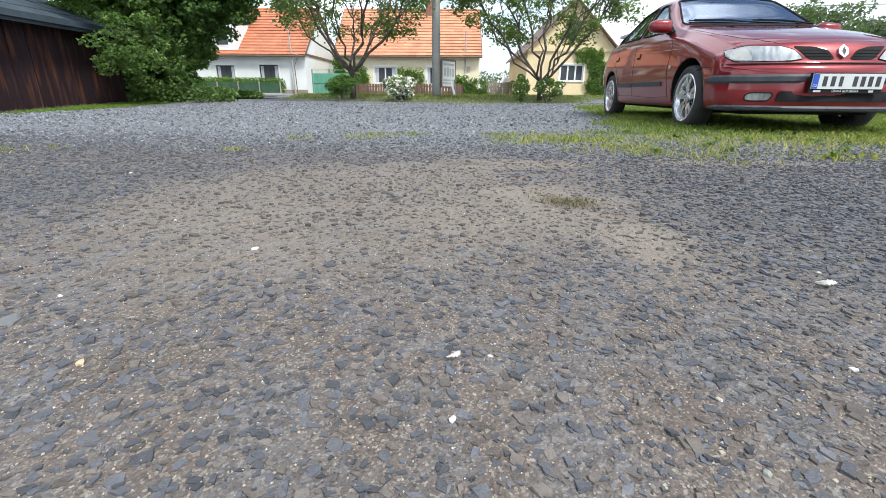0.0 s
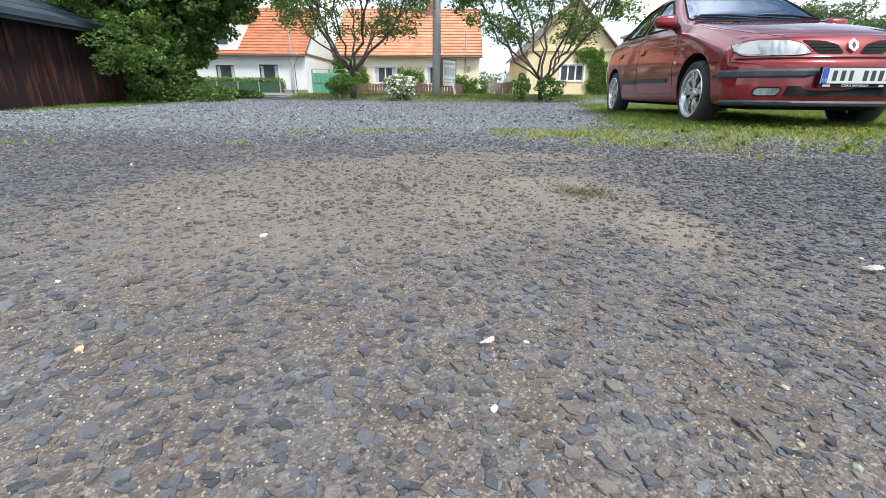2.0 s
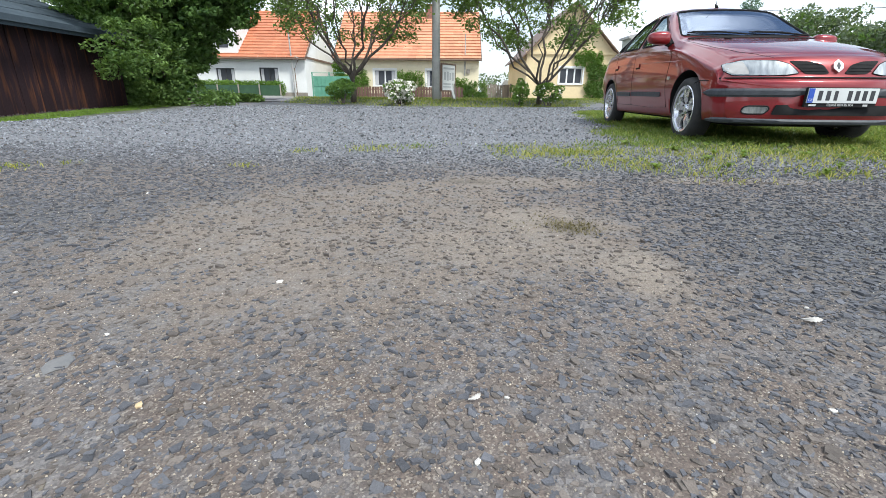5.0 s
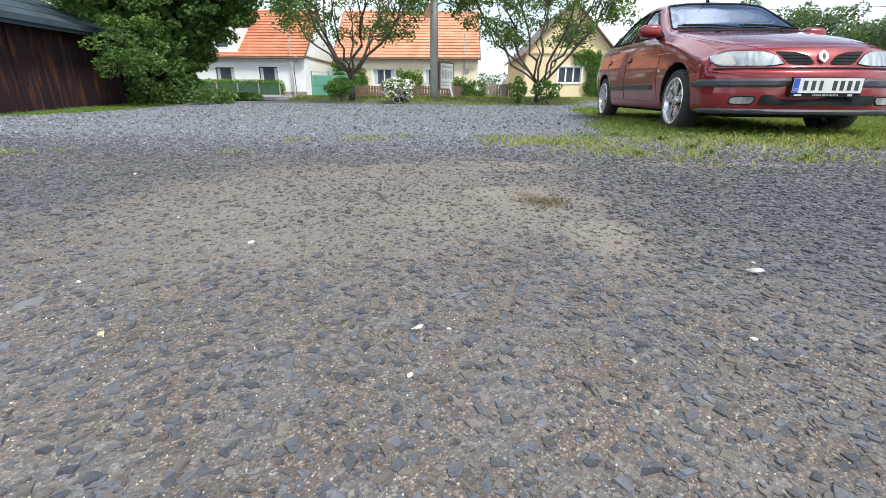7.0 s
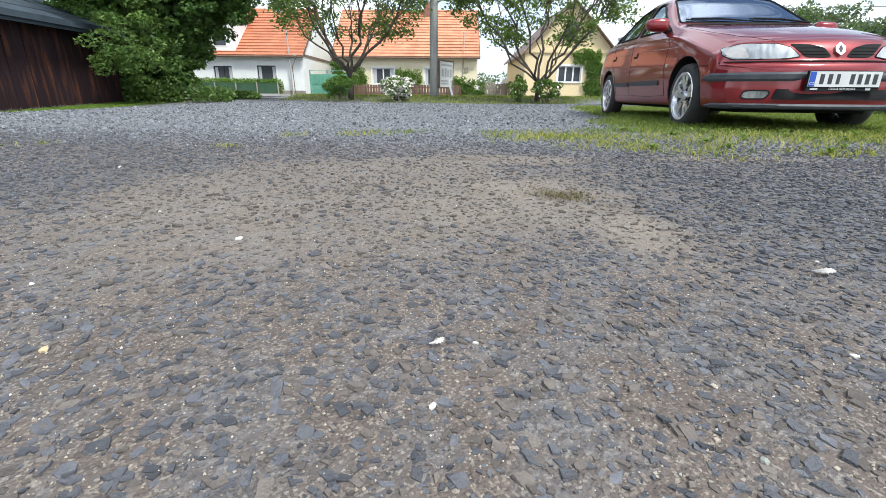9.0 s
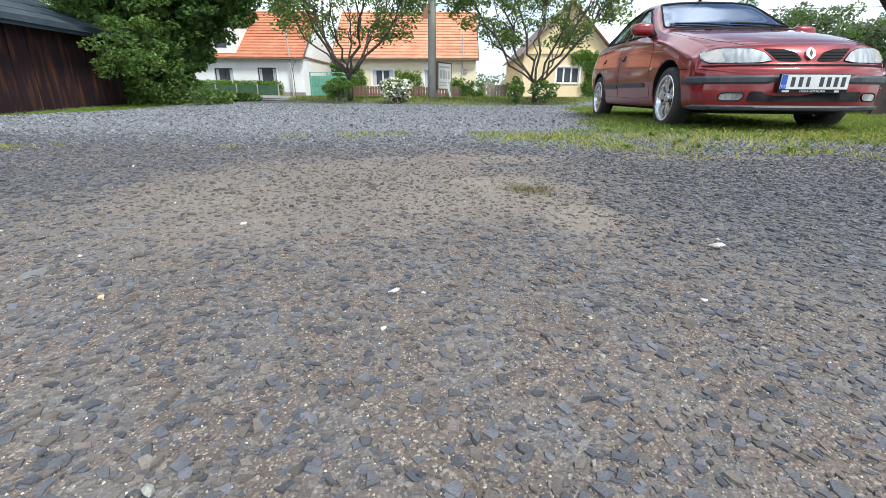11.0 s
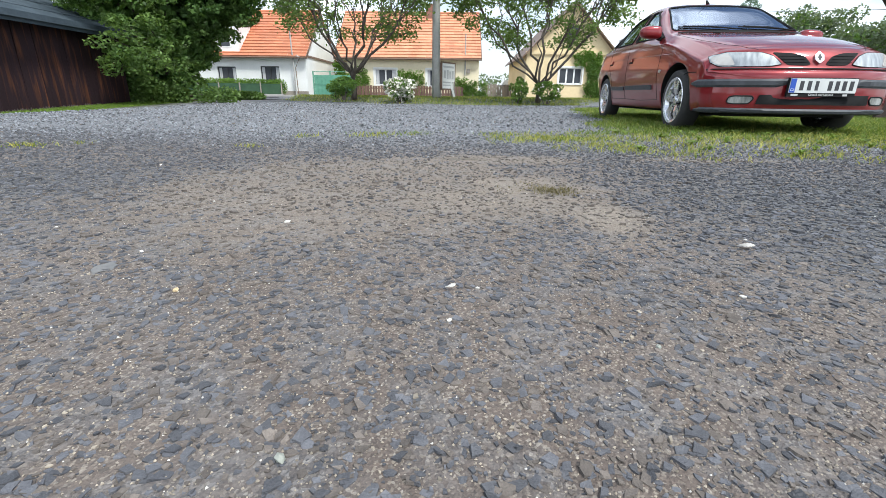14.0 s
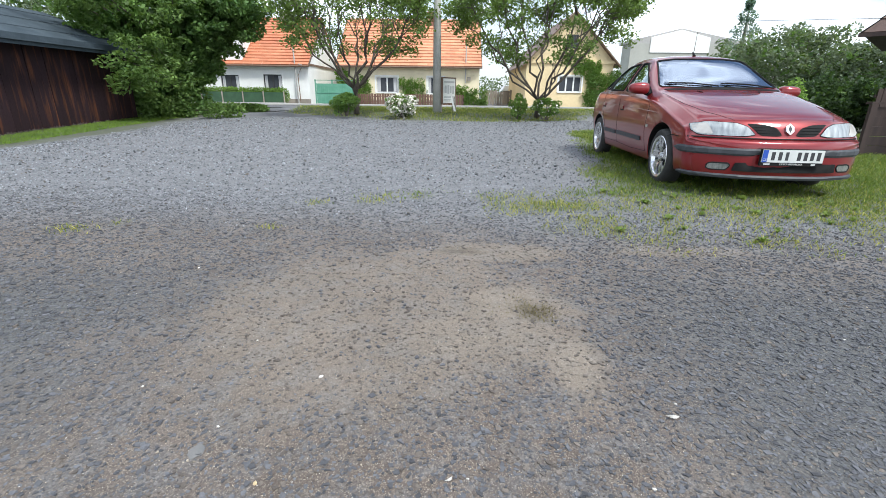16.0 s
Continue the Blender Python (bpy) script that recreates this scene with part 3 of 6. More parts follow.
def broad_tree(name, at, label, seed, mains, centre, radii, low, leaf, leaves, leaf_size, trunk, r_tip=0.0075):
    """A tree grown towards points of its crown: limbs fork from the nearest wood, thicken with what they carry, and end in leaf clumps."""
    rng = np.random.RandomState(seed)
    tree = thing(name, label, "tree", at)
    place = [np.array((0, 0, -0.1)), np.array((0.02, 0.01, trunk * 0.5)), np.array((-0.01, 0.0, trunk))]
    up, far = [-1, 0, 1], [0.0, 0.1 + trunk * 0.5, 0.1 + trunk]

    def goals(n, inner, outer):
        out = []
        while len(out) < n:
            d = rng.normal(size=3)
            d[2] = abs(d[2]) if rng.rand() < 0.72 else -abs(d[2])
            g = np.array(centre) + d / np.linalg.norm(d) * np.array(radii) * rng.uniform(inner, outer)
            if g[2] > low:
                out.append(g)
        return sorted(out, key=lambda g: float(np.linalg.norm(g)))

    def grow(goal, steps, wave, first=False):
        if first:
            k = 2
        else:
            arr = np.array(place)
            cost = np.linalg.norm(arr - goal, axis=1) + 0.62 * np.array(far) + 4.0 * np.maximum(0, arr[:, 2] - goal[2] - 0.1)
            cost[:2] += 9
            k = int(np.argmin(cost))
        a, span = place[k].copy(), float(np.linalg.norm(goal - place[k]))
        way = place[k] - place[up[k]]
        way = way / (np.linalg.norm(way) + 1e-9)
        ctrl = a + (way * 0.45 + np.array((0, 0, 0.18))) * span if not first else a + np.array((goal[0] * 0.6, goal[1] * 0.6, span * 0.26))
        last = k
        for q in range(1, steps + 1):
            t = q / steps
            pt = (1 - t) ** 2 * a + 2 * t * (1 - t) * ctrl + t * t * goal
            if q < steps:
                pt = pt + rng.normal(size=3) * wave
            far.append(far[last] + float(np.linalg.norm(pt - place[last])))
            place.append(pt)
            up.append(last)
            last = len(place) - 1
        return last

    turn = rng.uniform(0, 6.28)
    for k in range(mains):
        a = turn + 2 * math.pi * (k + rng.uniform(-0.25, 0.25)) / mains
        reach = rng.uniform(0.4, 0.85)
        grow(np.array((centre[0] + radii[0] * reach * math.cos(a), centre[1] + radii[1] * reach * math.sin(a), centre[2] + radii[2] * rng.uniform(-0.1, 0.35))), 7, 0.07, True)
    for g in goals(85, 0.45, 0.85):
        grow(g, 5, 0.06)
    ends = [place[grow(g, 4, 0.04)] for g in goals(260, 0.78, 1.03)]
    has = np.zeros(len(place), bool)
    for k in range(1, len(place)):
        has[up[k]] = True
    carry = np.where(has, 0.0, 1.0)
    for k in range(len(place) - 1, 0, -1):
        carry[up[k]] += carry[k]
    rad = r_tip * carry ** 0.47
    bm = bmesh.new()
    chains, seen = [], set()
    for k in range(len(place) - 1, 0, -1):
        if not has[k]:
            chain = [k]
            while chain[-1] > 0 and chain[-1] not in seen:
                seen.add(chain[-1])
                chain.append(up[chain[-1]])
            chains.append(chain[::-1])
    for chain in chains:
        r = [float(rad[k]) for k in chain]
        r[0] = min(r[0], r[1] * 1.25)
        tube([tuple(place[k]) for k in chain], r, 7 if max(r) > 0.03 else 5, bm)
    part("trunk", bm, "bark", tree, "forking sinuous dark grey-brown limbs", smooth=True)
    e = np.array(ends)
    share = rng.uniform(0.3, 1.0, len(e))
    pick = rng.choice(len(e), leaves, p=share / share.sum())
    size = (0.12 + 0.10 * share)[pick][:, None]
    pts = e[pick] + rng.normal(size=(leaves, 3)) * np.array([1.0, 1.0, 0.62]) * size
    v, f = leaf_arrays(pts, leaf_size, rng)
    fast_mesh("crown", v, f, [leaf], parent=tree, label="open crown of green leaf clumps at the limb ends")
    return tree


def bush(name, at, label, seed, clumps, leaf, leaves, leaf_size, blossoms=0, category="shrub", stems=6, blossom_size=0.08, kind="", core=0):
    rng = np.random.RandomState(seed)
    ob = thing(name, label, category, at, kind=kind)
    span = max(c[0][0] for c in clumps) - min(c[0][0] for c in clumps)
    pull = 0.95 if span > 7 or abs(clumps[0][0][1]) > 9 else 0.4
    mean = np.mean([c[0] for c in clumps], 0)
    for k in range(stems):
        c, q = clumps[rng.randint(len(clumps))]
        p1 = Vector(mean + (np.array(c) - mean) * (0.6 if pull < 0.9 else 1.0)) + Vector(rng.uniform(-0.4, 0.4, 3) * np.array(q))
        p0 = Vector((mean[0] + (p1.x - mean[0]) * pull, mean[1] + (p1.y - mean[1]) * pull, -0.05))
        mid = p0.lerp(p1, 0.5) + Vector(rng.normal(size=3) * 0.05)
        r = 0.012 + 0.012 * max(q)
        part("stem", tube([p0, mid, p1], [r * 1.5, r, r * 0.5], 6), "bark", ob)
    v, f = leaf_arrays(clump_points(rng, clumps, leaves), leaf_size, rng)
    fast_mesh("foliage", v, f, [leaf], parent=ob)
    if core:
        # inner leaves take leaf_dark, so most crowns have their inner shade in colour
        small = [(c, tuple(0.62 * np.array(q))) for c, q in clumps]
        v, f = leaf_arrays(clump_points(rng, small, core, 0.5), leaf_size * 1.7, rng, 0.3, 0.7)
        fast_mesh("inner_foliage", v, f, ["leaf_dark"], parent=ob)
    if blossoms:
        v, f = leaf_arrays(clump_points(rng, clumps, blossoms, 0.9), blossom_size, rng, 0.0, 0.95)
        fast_mesh("blossom", v, f, ["blossom"], parent=ob, label="white flower heads")
    return ob


def lumps(rng, centre, radii, n, share=0.45):
    """An uneven crown: one core and many smaller ellipsoids on its outside."""
    out = [(tuple(centre), tuple(np.array(radii) * 0.8))]
    for _ in range(n):
        d = rng.normal(size=3)
        d /= np.linalg.norm(d)
        c = np.array(centre) + d * np.array(radii) * rng.uniform(0.6, 0.95)
        out.append((tuple(c), tuple(np.array(radii) * share * rng.uniform(0.5, 1.0, 3))))
    return out


# ---- houses ----
def wall_with_holes(name, x0, x1, z0, z1, y0, y1, holes, material, parent, label=""):
    bm = bmesh.new()
    xs = sorted({x0, x1, *[h[0] for h in holes], *[h[1] for h in holes]})
    zs = sorted({z0, z1, *[h[2] for h in holes], *[h[3] for h in holes]})
    for a, b in zip(xs, xs[1:]):
        for c, d in zip(zs, zs[1:]):
            if not any(h[0] <= a and b <= h[1] and h[2] <= c and d <= h[3] for h in holes):
                box(a, b, y0, y1, c, d, bm)
    bmesh.ops.remove_doubles(bm, verts=bm.verts[:], dist=1e-4)
    return part(name, bm, material, parent, label)


def window(parent, x0, x1, z0, z1, y, lights=2, curtain=True, surround=True, frame_mat="white_paint", label="white-framed casement window"):
    """A casement in a front wall whose face is at y: surround, frame, panes, curtain, sill."""
    bm = bmesh.new()
    t = 0.06
    for a, b, c, d in ((x0, x1, z0, z0 + t), (x0, x1, z1 - t, z1), (x0, x0 + t, z0 + t, z1 - t), (x1 - t, x1, z0 + t, z1 - t)):
        box(a, b, y + 0.08, y + 0.14, c, d, bm)
    win = part("window", bm, frame_mat, parent, label)
    for k in range(1, lights):
        c = x0 + (x1 - x0) * k / lights
        part("mullion", box(c - 0.045, c + 0.045, y + 0.075, y + 0.135, z0 + t, z1 - t), frame_mat, win)
    for k in range(lights):
        a, b = x0 + (x1 - x0) * k / lights, x0 + (x1 - x0) * (k + 1) / lights
        part("pane", box(a + 0.05, b - 0.05, y + 0.105, y + 0.112, z0 + 0.05, z1 - 0.05), "pane", win, "dark reflecting glass")
        if curtain:
            w = (b - a) * 0.30
            s = b - 0.07 - w if k % 2 else a + 0.07
            part("curtain", box(s, s + w, y + 0.094, y + 0.103, z0 + 0.07, z1 - 0.07), "curtain", win, "pale net curtain")
    part("sill", box(x0 - 0.06, x1 + 0.06, y - 0.06, y + 0.1, z0 - 0.05, z0), "white_paint", win)
    if surround:
        bm = bmesh.new()
        for a, b, c, d in ((x0 - 0.1, x1 + 0.1, z1, z1 + 0.1), (x0 - 0.1, x0, z0, z1), (x1, x1 + 0.1, z0, z1)):
            box(a, b, y - 0.02, y + 0.01, c, d, bm)
        part("surround", bm, "white_paint", win)
    return win


def tiled_slope(parent, x0, x1, ya, za, yb, zb, material, label, seed, piece=0.62, course=0.34):
    """One roof slope from the eave (ya, za) to the ridge (yb, zb) in overlapping courses of tiles."""
    rng = np.random.RandomState(seed)
    length = math.hypot(yb - ya, zb - za)
    uy, uz = (yb - ya) / length, (zb - za) / length
    ny, nz = (-uz, uy) if uy > 0 else (uz, -uy)
    verts, faces = [], []
    n = max(1, round(length / course))
    for i in range(n):
        a, b = length * i / n, min(length, length * (i + 1.12) / n)
        k = max(1, round((x1 - x0) / piece))
        off = 0.5 * (i % 2)
        edges = [x0] + [x0 + (j + off) * (x1 - x0) / k for j in range(1, k)] + [x1]
        for p, q in zip(edges, edges[1:]):
            h = 0.075 + rng.uniform(-0.006, 0.008)
            base = len(verts)
            for d, up in ((a, h), (b, 0.02)):
                for x in (p + 0.004, q - 0.004):
                    verts.append((x, ya + uy * d + ny * up, za + uz * d + nz * up))
            for x in (p + 0.004, q - 0.004):
                verts.append((x, ya + uy * a - ny * 0.01, za + uz * a - nz * 0.01))
            faces += [(base, base + 1, base + 3, base + 2), (base + 4, base + 5, base + 1, base)]
    return tagged(mesh_object("roof_slope", verts, faces, [material], parent), label, kind="stuff")


def gable_house(name, label, x0, x1, yf, yb, z0, eave, ridge, wall, tile, holes, seed, side_trim=False):
    """A house whose eave faces the yard."""
    h = thing(name, label, "house")
    ym = (yf + yb) / 2
    wall_with_holes("front_wall", x0, x1, z0, eave, yf, yf + 0.4, holes, wall, h)
    part("back_wall", box(x0, x1, yb - 0.4, yb, z0, eave), wall, h)
    gable = [(yf + 0.4, z0), (yb - 0.4, z0), (yb - 0.4, eave), (yb, eave), (ym, ridge), (yf, eave), (yf + 0.4, eave)]
    for a, b in ((x0, x0 + 0.4), (x1 - 0.4, x1)):
        part("gable_wall", prism(gable, a, b, "x"), wall, h)
    part("room", box(x0 + 0.45, x1 - 0.45, yf + 0.7, yb - 0.5, z0, eave - 0.1), "dark_room", h, "dark interior")
    slope = (ridge - eave) / (ym - yf)
    tiled_slope(h, x0 - 0.12, x1 + 0.12, yf - 0.35, eave - 0.35 * slope + 0.05, ym, ridge + 0.05, tile, "courses of clay tiles", seed)
    tiled_slope(h, x0 - 0.12, x1 + 0.12, yb + 0.35, eave - 0.35 * slope + 0.05, ym, ridge + 0.05, tile, "courses of clay tiles", seed + 1)
    part("ridge_tiles", tube([(x0 - 0.12, ym, ridge + 0.08), (x1 + 0.12, ym, ridge + 0.08)], 0.1, 8), tile, h)
    part("gutter", tube([(x0 - 0.12, yf - 0.4, eave - 0.35 * slope), (x1 + 0.12, yf - 0.4, eave - 0.35 * slope)], 0.06, 8), "brown_trim", h, "brown rain gutter")
    part("cornice", box(x0 + 0.01, x1 - 0.01, yf - 0.1, yf - 0.002, eave - 0.30, eave - 0.14), wall, h)
    part("plinth", box(x0 - 0.02, x1 + 0.02, yf - 0.03, yf - 0.002, z0, z0 + 0.35), "plinth", h, "grey-brown stained plinth")
    for a in (x0 - 0.16, x1 + 0.13):
        bm = bmesh.new()
        prism([(yf - 0.38, eave - 0.35 * slope - 0.08), (yf - 0.38, eave - 0.35 * slope + 0.1), (ym, ridge + 0.1), (ym, ridge - 0.1)], a, a + 0.03, "x", bm)
        part("barge_board", bm, "brown_trim", h)
    return h


G0 = 0.09
# white house
W1 = [(-15.46, -14.24, 0.86, 1.92), (-12.6, -11.36, 0.86, 1.97), (-18.2, -17.2, 0.86, 1.84)]
white_house = gable_house("white_house", "white rendered cottage with an orange clay-tile roof", -19.0, -9.55, 31.5, 39.5, G0, 2.75, 5.75, "render_white", "tile_orange", W1, 11)
for w in W1:
    window(white_house, *w, 31.5, 2, frame_mat="letter_dark", label="dark-framed casement window with net curtains")
part("string_course", box(-9.55, -9.49, 31.6, 39.4, 2.55, 2.68), "brown_trim", white_house)
# dormer gable on the white house
dormer = part("dormer", box(-18.6, -13.85, 31.46, 34.6, 2.72, 4.98), "render_white", white_house, "white dormer front with a small window")
part("dormer_roof", prism([(-18.8, 4.985), (-13.6, 4.985), (-13.6, 5.06), (-16.2, 5.85), (-18.8, 5.06)], 31.1, 35.2, "y"), "tile_orange", dormer)
part("dormer_window", box(-15.15, -14.4, 31.43, 31.458, 3.15, 4.0), "pane", dormer)
part("dormer_frame", box(-15.22, -14.33, 31.44, 31.457, 3.08, 4.07), "white_paint", dormer)
part("chimney", box(-12.35, -11.8, 35.2, 35.8, 5.4, 6.3), "concrete", white_house, "grey rendered chimney")
# cream house
W2 = [(-5.30, -3.82, 0.92, 1.95), (-1.72, -0.6, 0.85, 1.96)]
cream_house = gable_house("cream_house", "cream rendered cottage with a weathered clay-tile roof", -7.85, 1.85, 33.0, 41.0, G0, 2.85, 5.95, "render_cream", "tile_pale", W2, 21)
for w in W2:
    window(cream_house, *w, 33.0, 2)
part("chimney", box(-1.95, -1.4, 36.4, 37.0, 5.4, 6.55), "brick", cream_house, "red brick chimney")
part("downpipe", tube([(0.9, 32.93, 4.2), (0.9, 32.93, 1.6)], 0.04, 8), "concrete", cream_house)
part("meter_box", box(1.02, 1.24, 32.9, 32.99, 1.75, 2.0), "plinth", cream_house)
# ochre house, its gable to the yard
ochre = thing("ochre_house", "ochre rendered house with its gable to the road", "house")
W3 = [(6.9, 8.36, 1.08, 2.05)]
wall_with_holes("front_wall", 4.75, 10.3, G0, 2.92, 31.0, 31.4, W3, "render_ochre", ochre)
part("gable_wall", prism([(4.75, 2.92), (10.3, 2.92), (7.55, 5.75)], 31.0, 31.4, "y"), "render_ochre", ochre)
part("side_wall", box(4.75, 5.15, 31.4, 40.0, G0, 2.92), "render_ochre", ochre)
part("side_wall", box(9.9, 10.3, 31.4, 40.0, G0, 2.92), "render_ochre", ochre)
part("back_wall", prism([(4.75, G0), (10.3, G0), (10.3, 2.92), (7.55, 5.75), (4.75, 2.92)], 40.0, 40.3, "y"), "render_ochre", ochre)
part("cornice", box(4.68, 10.37, 30.9, 30.998, 2.82, 3.0), "render_ochre", ochre)
window(ochre, *W3[0], 31.0, 3, curtain=False)
part("attic_window", box(7.2, 7.9, 30.97, 30.996, 3.7, 4.5), "pane", ochre)
for s in (-1, 1):
    xe = 7.55 + s * 3.1
    bm = prism([(7.55, 5.72), (xe, 2.60), (xe, 2.69), (7.55, 5.82)], 30.6, 40.6, "y")
    part("roof_slope", bm, "brown_trim", ochre, "weathered brown roof edge")
part("room", box(5.2, 9.85, 31.7, 39.5, G0, 2.8), "dark_room", ochre)
# green gate and fence by the white house
gate = thing("yard_gate", "green painted sheet-metal yard gate", "gate")
for a, b in ((-8.72, -7.72), (-7.68, -6.3)):
    leaf_ = part("gate_leaf", box(a, b, 30.2, 30.24, 0.2, 1.42), "green_paint", gate)
    for k in range(1, 4):
        x = a + (b - a) * k / 4
        part("rib", box(x - 0.015, x + 0.015, 30.17, 30.198, 0.24, 1.38), "green_paint", leaf_)
    part("rail", box(a, b, 30.165, 30.195, 0.85, 0.91), "green_paint", leaf_)
part("top_rail", tube([(-8.75, 30.22, 1.62), (-6.3, 30.22, 1.62)], 0.02, 6), "green_paint", gate)
for x in (-8.78, -7.7, -6.26):
    part("post", box(x - 0.035, x + 0.035, 30.19, 30.26, 0.12, 1.66), "green_paint", gate)
fence = thing("mesh_fence", "low green mesh fence with grey concrete posts", "fence")
part("mesh", box(-19.0, -10.7, 29.72, 29.74, 0.24, 0.86), "green_mesh", fence)
for k in range(7):
    x = -18.6 + k * 1.32
    part("post", box(x - 0.03, x + 0.03, 29.66, 29.715, 0.18, 0.92), "plinth", fence)
part("kerb", box(-19.0, -10.6, 29.62, 29.76, 0.15, 0.24), "concrete", fence)
rngh = np.random.RandomState(3)
hedge_clumps = [((x, 30.4 + rngh.uniform(-0.05, 0.05), 0.58), (0.42, 0.4, 0.52 + rngh.uniform(-0.03, 0.04))) for x in np.arange(-18.8, -10.7, 0.28)]
bush("clipped_hedge", (0, 0, 0.09), "long clipped green hedge before the white house", 31, hedge_clumps, "leaf_ivy", 17000, 0.10, category="hedge", stems=30, core=2500)
mast = thing("house_mast", "thin beige service mast with a bracket lamp", "mast", (-10.25, 31.2, G0))
part("pole", tube([(0, 0, 0), (-0.12, 0, 4.3)], 0.045, 8), "concrete", mast)
part("bracket", tube([(-0.05, 0, 2.3), (0.25, -0.1, 2.55), (0.4, -0.1, 2.35)], 0.025, 6), "steel", mast)
part("insulator", tube([(0.38, -0.1, 2.3), (0.38, -0.1, 2.5)], 0.05, 8), "steel", mast)
part("cable", tube([(0.4, -0.1, 2.35), (0.1, -0.05, 1.8), (0.15, -0.05, 0.2)], 0.03, 6), "brown_trim", mast)


def creeper(name, x0, x1, z0, z1, y, seed, n, leaf="leaf_ivy", category="climber"):
    rng = np.random.RandomState(seed)
    cl = []
    for _ in range(int(10 + 26 * (x1 - x0) * (z1 - z0))):
        x, u = rng.uniform(x0, x1), rng.uniform(0, 1) ** 1.3
        cl.append(((x, y - 0.1 + rng.uniform(-0.04, 0.03), z0 + (z1 - z0) * u * rng.uniform(0.7, 1.0)), (rng.uniform(0.15, 0.32), 0.12, rng.uniform(0.15, 0.32))))
    return bush(name, (0, 0, 0), "bright green climbing plant on the house wall", seed, cl, leaf, n, 0.12, category=category, stems=0 if z0 > 1 else 3)


for i, (a, b, c, d, yy) in enumerate(((-7.0, -5.75, 0.3, 2.1, 33.0), (-3.6, -1.85, 0.3, 2.05, 33.0), (-7.9, -7.2, 1.3, 2.5, 32.9), (0.2, 0.95, 0.2, 1.4, 32.6), (1.0, 2.3, 0.2, 1.3, 32.4))):
    creeper("wall_creeper", a, b, c, d, yy, 40 + i, 2600, "leaf_ivy" if i != 4 else "leaf_mid")
creeper("ivy", 8.7, 10.8, 0.2, 2.75, 31.0, 47, 9000, "leaf_mid", "ivy")
creeper("ivy", 7.9, 9.4, 2.3, 2.95, 31.0, 48, 2200, "leaf_ivy", "ivy")
# picket fence before the cream house
picket = thing("picket_fence", "low brown board fence before the cream house", "fence")
rngp = np.random.RandomState(8)
proto = None
for k in range(46):
    x = -7.2 + k * 0.175
    z1 = 0.82 + rngp.uniform(-0.03, 0.03)
    if proto is None:
        proto = part("board", box(-0.07, 0.07, 0, 0.025, 0.0, 0.72), "fence_red", picket)
        ob = proto
    else:
        ob = new("board", proto.data)
        ob.parent = picket
    ob.matrix_basis = pose(x, 31.0, 0.12 + rngp.uniform(-0.02, 0.02), 0, rngp.uniform(-1, 1), 0)
for z in (0.3, 0.65):
    part("rail", box(-7.3, 0.8, 31.03, 31.07, z, z + 0.06), "fence_red", picket)
# grey board fence and little roof between the houses
back = thing("board_fence", "weathered grey upright board fence", "fence")
proto = part("board", box(-0.08, 0.08, 0, 0.03, 0, 1.05), "grey_wood", back)
proto.matrix_basis = pose(2.5, 38.0, 0.1)
for k in range(1, 17):
    ob = new("board", proto.data)
    ob.parent = back
    ob.matrix_basis = pose(2.5 + k * 0.2, 38.0, 0.1 + rngp.uniform(-0.1, 0.08), 0, rngp.uniform(-2, 2), 0)
part("rail", box(2.4, 5.9, 38.04, 38.09, 0.7, 0.78), "grey_wood", back)
hut = thing("garden_hut", "small garden hut with a pale sheet roof", "hut", (5.6, 42.0, 0.09))
part("wall", box(-1.0, 1.0, 0, 1.6, 0, 1.1), "grey_wood", hut)
part("roof", prism([(-1.25, 1.1), (1.25, 1.1), (1.15, 1.45), (-1.0, 1.5)], -0.2, 1.8, "y"), "white_paint", hut, "pale grey metal sheet")
# barn far behind
barn = thing("barn", "large grey-green rendered barn with a white gable", "barn")
part("wall", box(21.6, 35.0, 60, 63, 0, 6.9), "render_grey", barn)
part("gable_wall", prism([(23.9, 5.9), (31.0, 5.9), (31.0, 7.6), (27.4, 8.45), (23.9, 7.6)], 59.9, 59.995, "y"), "white_paint", barn, "white sheeted gable")
part("roof", prism([(21.3, 6.9), (35.3, 6.9), (35.3, 7.2), (27.4, 8.6), (21.3, 7.2)], 60.0, 63.4, "y"), "concrete", barn)

# ---- wooden shed at the yard's side ----
shed = thing("wooden_shed", "dark stained timber shed with a felt roof", "shed", (0, 0, -0.14))
part("frame_wall", box(-17.0, -11.86, 3.0, 17.1, -0.6, 2.30), "old_wood", shed)
rngs = np.random.RandomState(12)
proto = [part("board", box(0, 0.03, -0.105 + 0.002 * k, 0.105 - 0.002 * k, -0.42, 2.24), "old_wood", shed) for k in range(3)]
for k in range(67):
    y = 3.1 + k * 0.21
    ob = proto[k] if k < 3 else new("board", proto[k % 3].data)
    ob.parent = shed
    ob.matrix_basis = pose(-11.85 + rngs.uniform(0, 0.014), y, 0.02 + rngs.uniform(-0.02, 0.03), rngs.uniform(-0.5, 0.5), 0, 0)
bm = bmesh.new()
for k in range(160):
    y = 8.2 + k * 0.046 + rngs.uniform(-0.02, 0.02)
    h = 0.06 + 0.05 * rngs.rand()
    w = rngs.uniform(0.02, 0.045)
    g = -0.25 * (1 - float(sstep(8, 17, y)))
    prism([(y - w, g + 0.02), (y + w, g + 0.02), (y + w * 0.3, g + h), (y - w * 0.3, g + h)], -11.822, -11.812 + 0.003 * rngs.rand(), "x", bm)
tagged(part("weathered_foot", bm, "bleached_wood", shed, "bleached grey splintered board ends"), kind="stuff")
